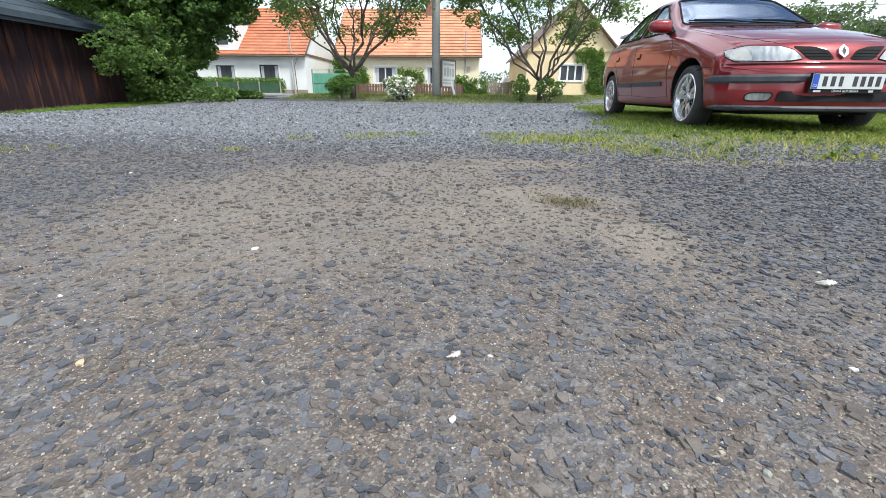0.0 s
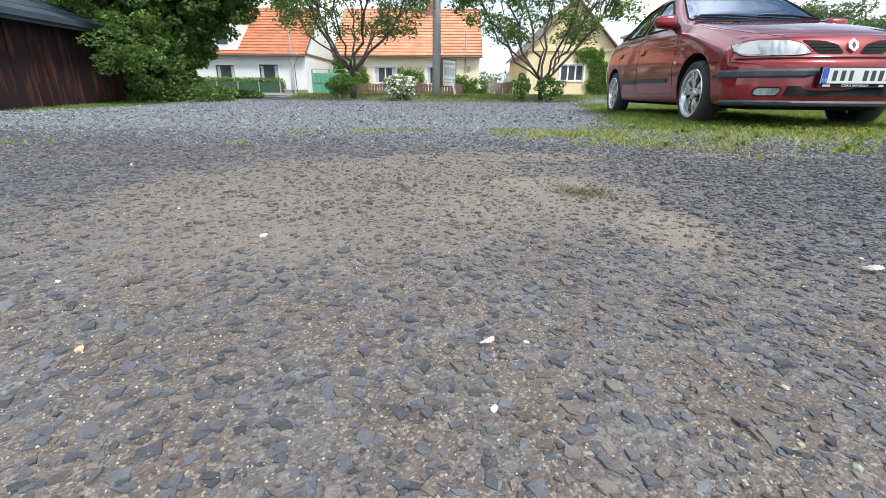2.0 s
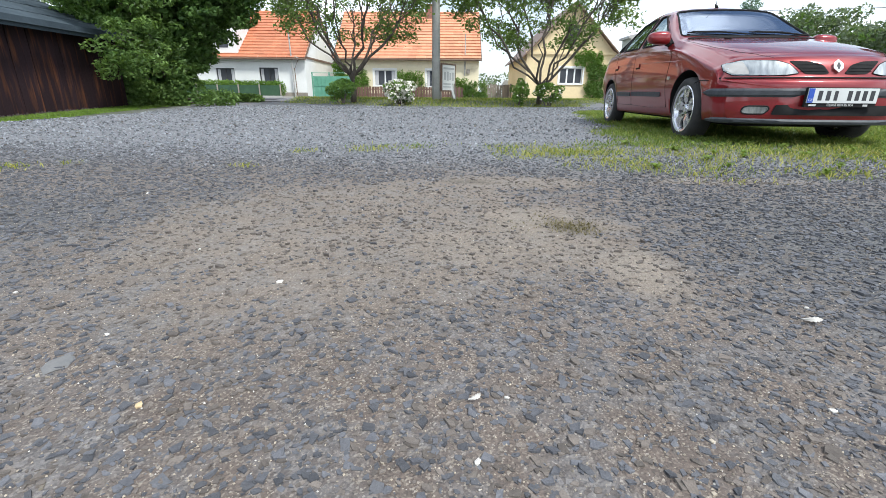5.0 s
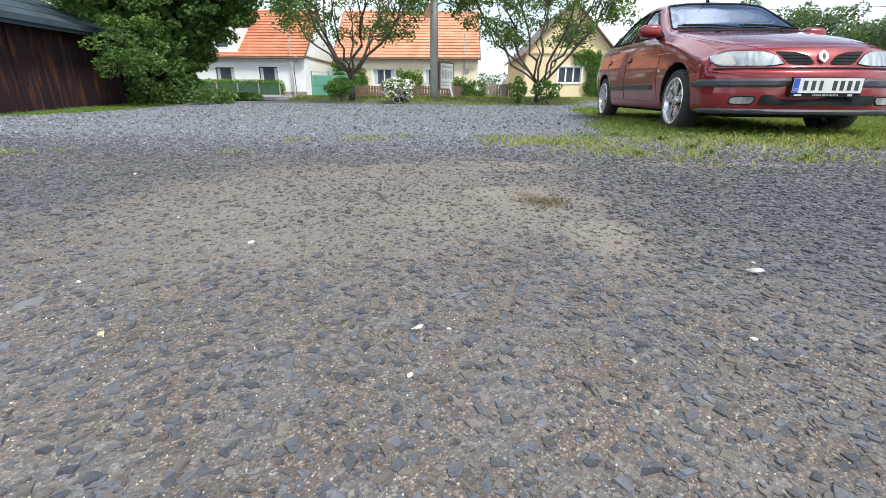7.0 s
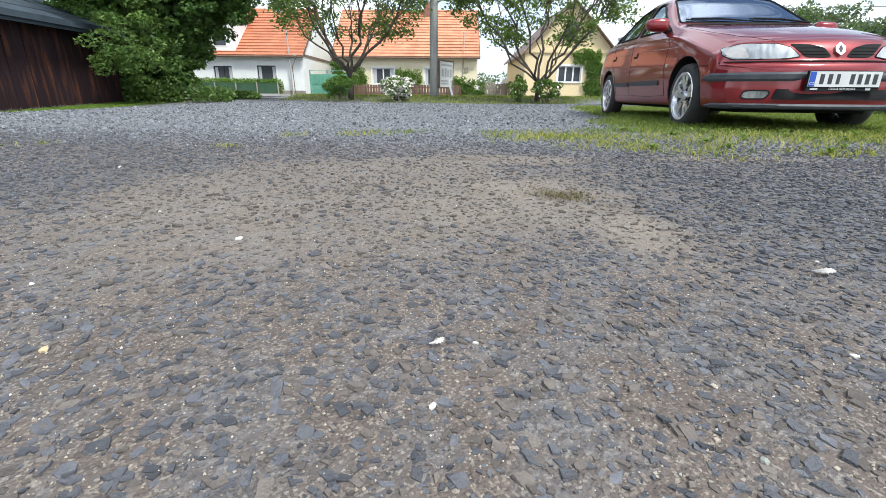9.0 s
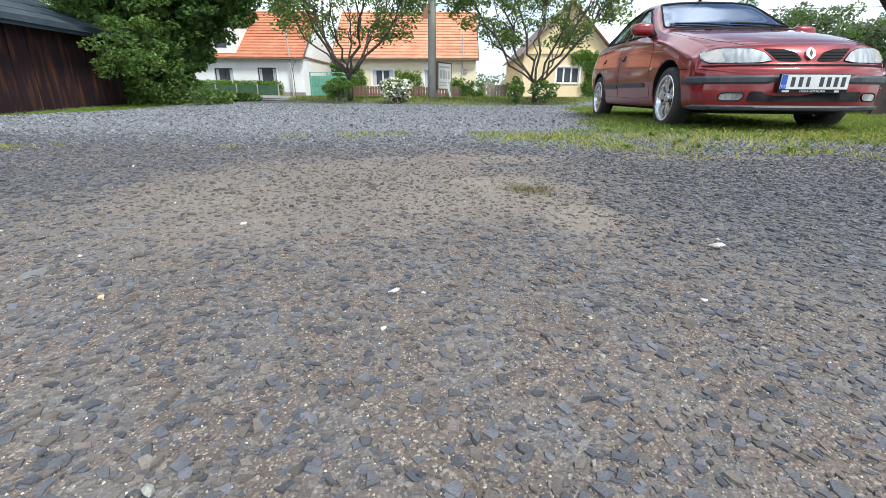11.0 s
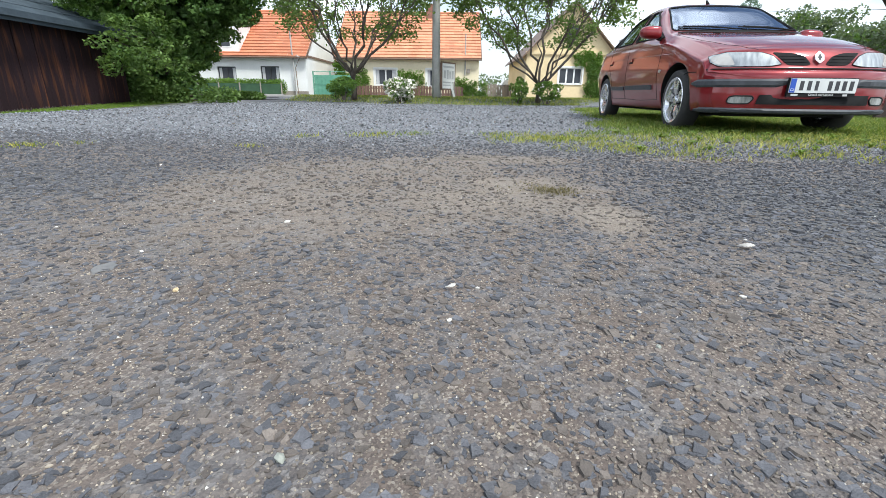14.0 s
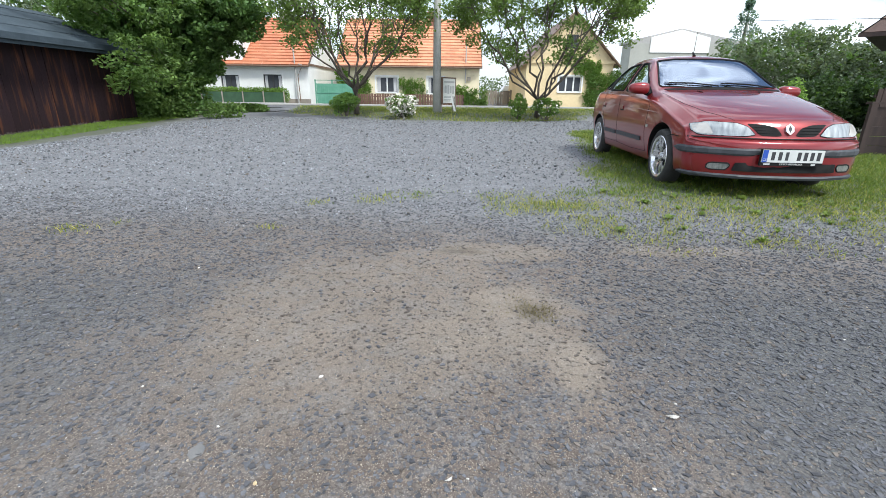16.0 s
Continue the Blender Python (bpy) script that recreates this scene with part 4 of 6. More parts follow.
part("roof_deck", prism([(-11.35, 2.27), (-11.35, 2.41), (-14.6, 3.62), (-17.6, 2.41), (-17.6, 2.27), (-14.6, 3.48)], 2.6, 17.3, "y"), "felt", shed, "dark blue-grey roofing felt")
for k in range(3):
    s = 0.25 + k * 0.3
    x, z = -11.35 - 3.25 * s, 2.412 + 1.21 * s
    part("felt_lap", box(x - 0.03, x + 0.03, 2.6, 17.3, z - 0.012, z + 0.004), "felt", shed)
part("fascia", box(-11.34, -11.31, 2.6, 17.3, 2.15, 2.43), "felt", shed)
part("gutter", box(-11.305, -11.22, 2.6, 17.31, 2.25, 2.29), "felt", shed)

# ---- trees and shrubs ----
ISL = 0.21
broad_tree("multi_stem_tree", (-3.72, 18.0, ISL), "spreading multi-stemmed tree with dark bare lower stems", 4, 9, (0.1, 0, 3.3), (2.95, 2.6, 1.6), 2.15, "leaf_olive", 17000, 0.125, 0.8, 0.008)
broad_tree("forked_tree", (3.25, 17.6, ISL - 0.03), "low forked tree with a short thick trunk", 9, 9, (0.05, 0, 3.4), (3.5, 2.8, 1.8), 1.95, "leaf_olive", 24000, 0.125, 0.55, 0.0078)
rngt = np.random.RandomState(17)
shells = (((-0.3, 0, 3.9), (3.1, 2.7, 2.9), 400), ((2.3, 0.2, 4.2), (1.6, 1.4, 1.5), 150), ((0.9, 0, 2.3), (1.1, 1.0, 1.0), 70), ((-0.8, -0.6, 1.0), (2.1, 1.3, 1.0), 120))
big = []
for c, q, n in shells:
    for _ in range(n):
        d = rngt.normal(size=3)
        d /= np.linalg.norm(d)
        w = rngt.uniform(0.2, 0.5)
        big.append((tuple(np.array(c) + d * np.array(q) * rngt.uniform(0.7, 1.08)), (w, w * 0.9, w * rngt.uniform(0.4, 0.75))))
big = [(c, q) for c, q in big if c[2] > 0.3]
inner = [(c, tuple(0.8 * np.array(q))) for c, q, n in shells]
leaf_tree = bush("broadleaf_tree", (-11.43, 19.0, -0.12), "large dense dark-green broadleaf tree with low branches", 18, big, "leaf_dark", 60000, 0.17, category="tree", stems=0)
part("trunk", tube([(0.1, -0.3, -0.15), (0.0, -0.1, 1.4), (-0.2, 0.1, 3.0), (-0.1, 0.1, 4.6)], [0.26, 0.20, 0.15, 0.07], 10), "bark", leaf_tree, smooth=True)
part("low_stem", tube([(-1.5, -1.5, -0.1), (-1.0, -1.2, 0.7), (-0.7, -0.9, 1.6)], [0.07, 0.06, 0.04], 8), "bark", leaf_tree, smooth=True)
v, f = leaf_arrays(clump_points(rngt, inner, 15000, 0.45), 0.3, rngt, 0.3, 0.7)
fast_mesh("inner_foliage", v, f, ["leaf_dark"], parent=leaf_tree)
front = [((rngt.uniform(0.6, 1.9), rngt.uniform(-4.2, -2.6), rngt.uniform(0.9, 3.3)), (0.36, 0.34, 0.22)) for _ in range(17)]
front += [((rngt.uniform(-1.6, 1.2), rngt.uniform(-4.6, -2.6), rngt.uniform(3.6, 4.9)), (0.6, 0.5, 0.3)) for _ in range(18)]
front += [((rngt.uniform(0.4, 1.9), rngt.uniform(-2.6, -1.6), rngt.uniform(0.5, 4.5)), (0.5, 0.4, 0.28)) for _ in range(16)]
front += [((rngt.uniform(0.2, 3.3), rngt.uniform(-2.4, -1.2), rngt.uniform(0.12, 0.5)), (0.5, 0.4, 0.32)) for _ in range(14)]
front += [((rngt.uniform(0.45, 1.2), rngt.uniform(-4.4, -3.2), rngt.uniform(0.9, 2.5)), (0.32, 0.30, 0.2)) for _ in range(12)]
limbs = bmesh.new()
for c, q in front[::3]:
    tube([Vector((0.2, -0.4, c[2] * 0.55)), Vector((c[0] * 0.6, c[1] * 0.5, c[2] * 0.85)), Vector(c)], [0.05, 0.03, 0.012], 6, limbs)
part("limb", limbs, "bark", leaf_tree)
v, f = leaf_arrays(clump_points(rngt, front, 13500), 0.125, rngt)
fast_mesh("outer_foliage", v, f, ["leaf_front"], parent=leaf_tree, label="lighter green outer leaves")
bush("orchard_tree", (-23.88, 26.0, 0.0), "leafy grey-green tree behind the shed", 59, lumps(rngt, (0, 0, 3.6), (3.5, 2.5, 2.6), 26, 0.4), "leaf_far", 9000, 0.17, category="tree", stems=14, core=1500)
bush("spreading_shrub", (-9.95, 21.3, 0.0), "low spreading shrub with broad pale-edged leaves", 19, [((x, 0, 0.16), (0.5, 0.5, 0.20)) for x in np.arange(-1.7, 1.0, 0.3)], "leaf_front", 3000, 0.17)
bush("round_shrub", (-3.93, 16.9, ISL - 0.06), "rounded dull-green shrub on the grass island", 20, lumps(rngt, (0, 0, 0.40), (0.62, 0.5, 0.40), 9), "leaf_mid", 3200, 0.065, core=300)
bush("flowering_shrub", (-1.89, 16.7, ISL - 0.08), "shrub covered with white flower heads", 21, lumps(rngt, (0, 0, 0.42), (0.62, 0.5, 0.42), 9), "leaf_mid", 2400, 0.08, 850, blossom_size=0.10)
bush("rose_bush", (2.43, 16.6, ISL - 0.08), "small rose bush with few pale blooms", 22, lumps(rngt, (0, 0, 0.4), (0.36, 0.35, 0.4), 6), "leaf_mid", 1400, 0.08, 26)
bush("rose_bush", (3.43, 16.6, ISL - 0.1), "wide rose bush with scattered pale blooms", 23, lumps(rngt, (0, 0, 0.36), (0.52, 0.4, 0.38), 8), "leaf_mid", 2000, 0.08, 70)
# trees beyond the right side of the yard
far_row = ((12.42, 24, 2.6, 1.7), (12.70, 22, 3.3, 2.0), (13.46, 20, 3.6, 2.2), (13.64, 18, 3.4, 2.2), (14.31, 17, 3.0, 2.0), (14.63, 16, 2.9, 2.0), (14.99, 15, 2.8, 2.0))
for i, (x, y, h, r) in enumerate(far_row):
    bush("orchard_tree", (x, y, 0.05), "leafy grey-green orchard tree behind the yard", 60 + i, lumps(rngt, (0, 0, h * 0.55), (r, r * 0.8, h * 0.46), 46, 0.27), "leaf_far", 6000, 0.13, category="tree", stems=14, core=500)
bush("golden_shrub", (8.67, 12.0, 0.03), "bright yellow-green garden shrub", 70, lumps(rngt, (0, 0, 0.7), (0.55, 0.5, 0.75), 8), "leaf_ivy", 1800, 0.08)
# hedge row whose leaf colour holds the shadow of that corner
for i, px in enumerate((9.95, 10.73, 11.58, 12.58)):
    bush("shade_toned_hedge", (px, 13.0, 0.03), "tall green hedge row at the yard's edge, shadow put into its leaf colour", 75 + i, lumps(rngt, (0, 0, 0.80), (0.9, 0.5, 0.75), 12), "leaf_hedge_shaded", 4200, 0.1, category="hedge", core=700)
yard_fence = thing("upright_fence", "dark weathered upright board fence behind the grass", "fence")
proto = part("board", box(-0.06, 0.06, 0, 0.025, 0, 1.22), "fence_wood", yard_fence)
for k in range(19):
    ob = proto if k == 0 else new("board", proto.data)
    ob.parent = yard_fence
    ob.matrix_basis = pose(11.2 + k * 0.135, 12.3, -0.02 + rngt.uniform(-0.06, 0.05), 0, rngt.uniform(-1.2, 1.2), 0)
for z in (0.25, 0.95):
    part("rail", box(11.1, 13.7, 12.327, 12.37, z, z + 0.07), "fence_wood", yard_fence)
spruce = thing("spruce", "blue-green spruce with tiered branches", "tree", (17.56, 30.0, 0.05))
part("trunk", tube([(0, 0, 0), (0, 0, 6.6)], [0.16, 0.02], 8), "bark", spruce)
rngc = np.random.RandomState(33)
pts = []
for k in range(5200):
    z = rngc.uniform(0.5, 6.6)
    tier = 0.75 + 0.25 * math.cos(z * 9.0)
    r = (6.75 - z) * 0.5 * tier * rngc.uniform(0.2, 1.0) ** 0.5
    a = rngc.uniform(0, 6.283)
    pts.append((r * math.cos(a), r * math.sin(a), z - r * 0.25))
v, f = leaf_arrays(np.array(pts), 0.2, rngc, 0.5, 0.25)
fast_mesh("needles", v, f, ["leaf_blue"], parent=spruce)
far_clumps = [((x, 80 + rngc.uniform(-8, 8), rngc.uniform(1.0, 2.2)), (3.2, 3, rngc.uniform(1.5, 3.0))) for x in np.arange(-60, 75, 3.0)]
far_wood = bush("far_trees", (0, 0, 0), "distant line of green trees behind the houses", 90, far_clumps, "leaf_far", 16000, 0.5, category="woods", stems=10, kind="stuff")

# ---- pole, notice board, boards ----
pole = thing("utility_pole", "grey concrete utility pole on the grass island", "pole", (-0.58, 18.2, ISL))
part("shaft", tube([(0, 0, -0.1), (-0.01, 0, 4.5), (-0.03, 0, 9.0)], [0.165, 0.135, 0.10], 14), "pole_concrete", pole, smooth=True)
part("crossarm", box(-0.9, 0.85, -0.05, 0.05, 8.3, 8.42), "steel", pole)
board = thing("notice_board", "framed notice board with a faded poster", "notice board", (-0.13, 18.55, ISL), 60)
part("panel", box(-0.48, 0.48, -0.02, 0.02, 0.35, 1.26), "white_paint", board, bevel=0.004)
bm = bmesh.new()
for a, b, c, d in ((-0.52, 0.52, 1.262, 1.31), (-0.52, 0.52, 0.30, 0.348), (-0.52, -0.482, 0.35, 1.26), (0.482, 0.52, 0.35, 1.26)):
    box(a, b, -0.035, 0.035, c, d, bm)
part("frame", bm, "brown_trim", board)
for k, (a, b, c, d) in enumerate(((-0.4, 0.4, 1.1, 1.17), (-0.36, -0.2, 0.72, 1.0), (-0.14, 0.0, 0.7, 1.02), (0.06, 0.18, 0.72, 0.98), (0.24, 0.4, 0.7, 1.0), (-0.4, 0.36, 0.55, 0.6), (-0.4, 0.3, 0.45, 0.49))):
    part("printed_bar", box(a, b, -0.027, -0.0235, c, d), "letter_grey", board)
for x in (-0.45, 0.45):
    part("leg", box(x - 0.03, x + 0.03, 0.038, 0.09, -0.1, 1.25), "grey_wood", board)
prop = thing("leaning_board", "pale weathered board leaning beside the notice board", "board", (0.04, 18.7, ISL))
part("plank", box(-0.04, 0.04, -0.02, 0.02, 0.0, 0.62), "white_paint", prop).matrix_basis = pose(0.1, 0, 0, 0, -16, 0)
part("strut", box(-0.03, 0.03, -0.02, 0.02, 0.0, 0.6), "grey_wood", prop).matrix_basis = pose(0.12, 0.1, 0, 0, -4, 0)

# ---- fence, planter and shelter on the right ----
side = thing("plank_fence", "dark brown horizontal plank fence by the grass", "fence")
for k in range(5):
    part("plank", box(6.88, 11.0, 7.42, 7.45, 0.03 + k * 0.155, 0.178 + k * 0.155), "fence_wood", side)
for x in (6.83, 8.4, 9.9):
    part("post", box(x - 0.05, x + 0.05, 7.36, 7.418, 0.0, 0.84), "fence_wood", side, bevel=0.006)
part("cap", box(6.78, 11.0, 7.37, 7.49, 0.842, 0.88), "fence_wood", side)
roll = thing("rolled_sheet", "pale rolled sheet lying on the plank fence", "roll")
part("sheet", tube([(7.25, 7.43, 0.93), (7.8, 7.44, 0.93)], 0.05, 12), "concrete", roll)
shelter = thing("shelter", "timber shelter with a brown shingle hip roof", "shelter", (6.67, 7.84, 0.0), -45)
ev = [(0, 0, 1.92), (4.6, 0, 1.92), (4.6, 4.0, 1.92), (0, 4.0, 1.92)]
apex = (2.3, 2.0, 4.6)
verts, faces = [], []
rngq = np.random.RandomState(44)
for a, b in ((0, 1), (3, 0)):
    A, B, P = Vector(ev[a]), Vector(ev[b]), Vector(apex)
    nrm = (B - A).cross(P - A).normalized()
    for i in range(13):
        s0, s1 = i / 13, min(1, (i + 1.15) / 13)
        la, lb = A.lerp(P, s0), B.lerp(P, s0)
        ua, ub = A.lerp(P, s1), B.lerp(P, s1)
        n = max(1, int((lb - la).length / 0.3))
        for j in range(n):
            u, w = j / n + 0.004, (j + 1) / n - 0.004
            base = len(verts)
            up = nrm * (0.03 + rngq.uniform(-0.004, 0.006))
            verts += [tuple(la.lerp(lb, u) + up), tuple(la.lerp(lb, w) + up), tuple(ua.lerp(ub, w) + nrm * 0.012), tuple(ua.lerp(ub, u) + nrm * 0.012), tuple(la.lerp(lb, u)), tuple(la.lerp(lb, w))]
            faces += [(base, base + 1, base + 2, base + 3), (base + 4, base + 5, base + 1, base)]
mesh_object("shingles", verts, faces, ["shingle"], shelter, "brown bitumen shingles")
mesh_object("roof_deck", ev + [apex], [(0, 1, 4), (1, 2, 4), (2, 3, 4), (3, 0, 4), (3, 2, 1, 0)], ["bleached_wood"], shelter)
part("fascia", box(-0.03, 4.6, -0.05, -0.01, 1.87, 1.93), "fence_wood", shelter, "dark eave board")
for x in (0.75, 4.3):
    for y in (0.4, 3.6):
        part("post", box(x - 0.06, x + 0.06, y - 0.06, y + 0.06, 0, 1.91), "fence_wood", shelter)
part("brace", tube([(0.35, 0.4, 1.90), (0.72, 0.4, 1.45)], 0.045, 6), "fence_wood", shelter)
far_pole = thing("far_utility_pole", "distant grey utility pole with an overhead wire", "pole", (38.0, 33.0, 0.05))
part("shaft", tube([(0, 0, -0.1), (0, 0, 6.6)], [0.15, 0.1], 10), "concrete", far_pole)
part("wire", tube([(0, 0, 6.4), (-9.3, 0, 5.85), (-18.6, 0, 5.6)], 0.016, 5), "black", far_pole)
near_pole = thing("far_utility_pole", "grey utility pole behind the spruce", "pole", (19.4, 33.1, 0.05))
part("shaft", tube([(0, 0, -0.1), (0, 0, 5.7)], [0.14, 0.1], 10), "concrete", near_pole)


# ---- the car ----
from mathutils.bvhtree import BVHTree

CAR_AT, CAR_TURN = (3.085, 4.60, 0.012), -2.7
WIDE = 0.965


def smooth_curve(xs, ys, q):
    """Cubic through given stations, without overshoot at the ends."""
    xs, ys = np.asarray(xs, float), np.asarray(ys, float)
    m = np.gradient(ys, xs)
    i = np.clip(np.searchsorted(xs, q) - 1, 0, len(xs) - 2)
    h = xs[i + 1] - xs[i]
    t = (q - xs[i]) / h
    return (2 * t**3 - 3 * t**2 + 1) * ys[i] + (t**3 - 2 * t**2 + t) * h * m[i] + (-2 * t**3 + 3 * t**2) * ys[i + 1] + (t**3 - t**2) * h * m[i + 1]


# stations along the car: y, underside z, sill half-width, waist half-width, shoulder half-width, shoulder z, top-edge half-width, top-edge z, centre z
BODY = [
    (-0.870, 0.30, 0.40, 0.44, 0.44, 0.455, 0.40, 0.485, 0.490),
    (-0.860, 0.235, 0.62, 0.66, 0.66, 0.480, 0.62, 0.520, 0.525),
    (-0.830, 0.215, 0.74, 0.77, 0.77, 0.500, 0.74, 0.545, 0.548),
    (-0.790, 0.205, 0.78, 0.815, 0.81, 0.520, 0.77, 0.560, 0.565),
    (-0.765, 0.20, 0.79, 0.820, 0.81, 0.560, 0.74, 0.620, 0.640),
    (-0.735, 0.20, 0.79, 0.825, 0.81, 0.600, 0.70, 0.675, 0.692),
    (-0.640, 0.20, 0.80, 0.830, 0.81, 0.640, 0.68, 0.728, 0.748),
    (-0.450, 0.20, 0.80, 0.840, 0.82, 0.690, 0.68, 0.785, 0.808),
    (-0.200, 0.20, 0.80, 0.845, 0.825, 0.745, 0.69, 0.842, 0.865),
    (0.100, 0.20, 0.80, 0.848, 0.83, 0.800, 0.70, 0.895, 0.922),
    (0.380, 0.20, 0.80, 0.848, 0.83, 0.840, 0.71, 0.948, 0.968),
    (0.560, 0.20, 0.80, 0.848, 0.83, 0.860, 0.70, 0.985, 1.002),
    (0.700, 0.20, 0.80, 0.848, 0.83, 0.870, 0.675, 1.045, 1.062),
    (0.950, 0.20, 0.80, 0.848, 0.83, 0.880, 0.625, 1.180, 1.200),
    (1.200, 0.20, 0.80, 0.848, 0.83, 0.890, 0.57, 1.310, 1.338),
    (1.340, 0.20, 0.80, 0.848, 0.83, 0.895, 0.545, 1.352, 1.392),
    (1.550, 0.20, 0.80, 0.848, 0.83, 0.900, 0.535, 1.372, 1.420),
    (1.900, 0.20, 0.80, 0.848, 0.83, 0.910, 0.530, 1.372, 1.422),
    (2.250, 0.20, 0.80, 0.846, 0.82, 0.920, 0.525, 1.335, 1.385),
    (2.600, 0.21, 0.79, 0.842, 0.81, 0.930, 0.53, 1.230, 1.280),
    (2.900, 0.23, 0.78, 0.835, 0.80, 0.930, 0.57, 1.090, 1.125),
    (3.100, 0.26, 0.77, 0.825, 0.78, 0.900, 0.62, 0.985, 1.010),
    (3.260, 0.28, 0.74, 0.800, 0.75, 0.850, 0.64, 0.930, 0.950),
    (3.340, 0.30, 0.68, 0.760, 0.70, 0.780, 0.60, 0.870, 0.890),
    (3.370, 0.36, 0.60, 0.640, 0.60, 0.640, 0.52, 0.740, 0.750),
]


def car_loft():
    tab = np.array(BODY)
    ys = np.unique(np.concatenate([np.linspace(-0.87, -0.6, 28), np.linspace(-0.6, 3.37, 90)]))
    cols = [smooth_curve(tab[:, 0], tab[:, k], ys) for k in range(1, 9)]
    verts, ring = [], 0
    for j, y in enumerate(ys):
        zb, ws, wm, wsh, zsh, wt, zt, zc = [c[j] for c in cols]
        half = [(0, zb), (ws * 0.5, zb), (ws * 0.93, zb), (ws, zb + 0.035), (ws + (wm - ws) * 0.7, zb + (zsh - zb) * 0.3), (wm, zb + (zsh - zb) * 0.52), (wm - 0.004, zb + (zsh - zb) * 0.74), (wsh, zsh),
                (wsh + (wt - wsh) * 0.16, zsh + (zt - zsh) * 0.2), (wsh + (wt - wsh) * 0.55, zsh + (zt - zsh) * 0.62), (wt + 0.02, zt - 0.025 * min(1, (zt - zsh) * 4)), (wt * 0.88, zt + (zc - zt) * 0.35), (wt * 0.5, zt + (zc - zt) * 0.8), (0, zc)]
        u = np.linspace(0, 1, len(half))
        uu = np.linspace(0, 1, 40)
        px, pz = smooth_curve(u, [p[0] for p in half], uu), smooth_curve(u, [p[1] for p in half], uu)
        px[0] = px[-1] = 0.0
        full = [(x, z) for x, z in zip(px, pz)] + [(-x, z) for x, z in zip(px[-2:0:-1], pz[-2:0:-1])]
        ring = len(full)
        bend = 1 - float(sstep(-0.75, 0.5, y))
        tail = float(sstep(2.7, 3.35, y))
        for x, z in full:
            r = abs(x) / 0.82
            verts.append((x * WIDE, y + 0.26 * bend * r**2.6 - 0.14 * tail * r**2.6, z))
    bm = bmesh.new()
    vs = [bm.verts.new(v) for v in verts]
    n = len(ys)
    for j in range(n - 1):
        for k in range(ring):
            bm.faces.new((vs[j * ring + k], vs[j * ring + (k + 1) % ring], vs[(j + 1) * ring + (k + 1) % ring], vs[(j + 1) * ring + k]))
    bm.faces.new(vs[:ring][::-1]), bm.faces.new(vs[(n - 1) * ring:])
    bmesh.ops.recalc_face_normals(bm, faces=bm.faces[:])
    return bm


def inside(poly, a, b):
    hit = False
    for i in range(len(poly)):
        (x0, y0), (x1, y1) = poly[i - 1], poly[i]
        if (y0 > b) != (y1 > b) and a < (x1 - x0) * (b - y0) / (y1 - y0) + x0:
            hit = not hit
    return hit


def rounded(poly, r=0.03, n=3):
    """The polygon with its corners cut round."""
    out = []
    for i, p in enumerate(poly):
        p, a, b = Vector(p), Vector(poly[i - 1]), Vector(poly[(i + 1) % len(poly)])
        k = min(r, (a - p).length * 0.45, (b - p).length * 0.45)
        p0, p1 = p + (a - p).normalized() * k, p + (b - p).normalized() * k
        for s in range(n + 1):
            t = s / n
            out.append(tuple((1 - t) ** 2 * p0 + 2 * t * (1 - t) * p + t * t * p1))
    return out


skin_bm = car_loft()
SKIN = BVHTree.FromBMesh(skin_bm)


def onto(a, b, view, side=1):
    """The place on the car's skin seen at (a, b) from the front, a side or above, and the outward normal."""
    if view == "front":
        o, d = Vector((a, -3, b)), Vector((0, 1, 0))
    elif view == "side":
        o, d = Vector((-3 * side, a, b)), Vector((side, 0, 0))
    else:
        o, d = Vector((a, b, 4)), Vector((0, 0, -1))
    loc, nrm, _, _ = SKIN.ray_cast(o, d)
    if loc is None:
        loc, nrm, _, _ = SKIN.find_nearest(o + d * 2.2)
    return loc, nrm


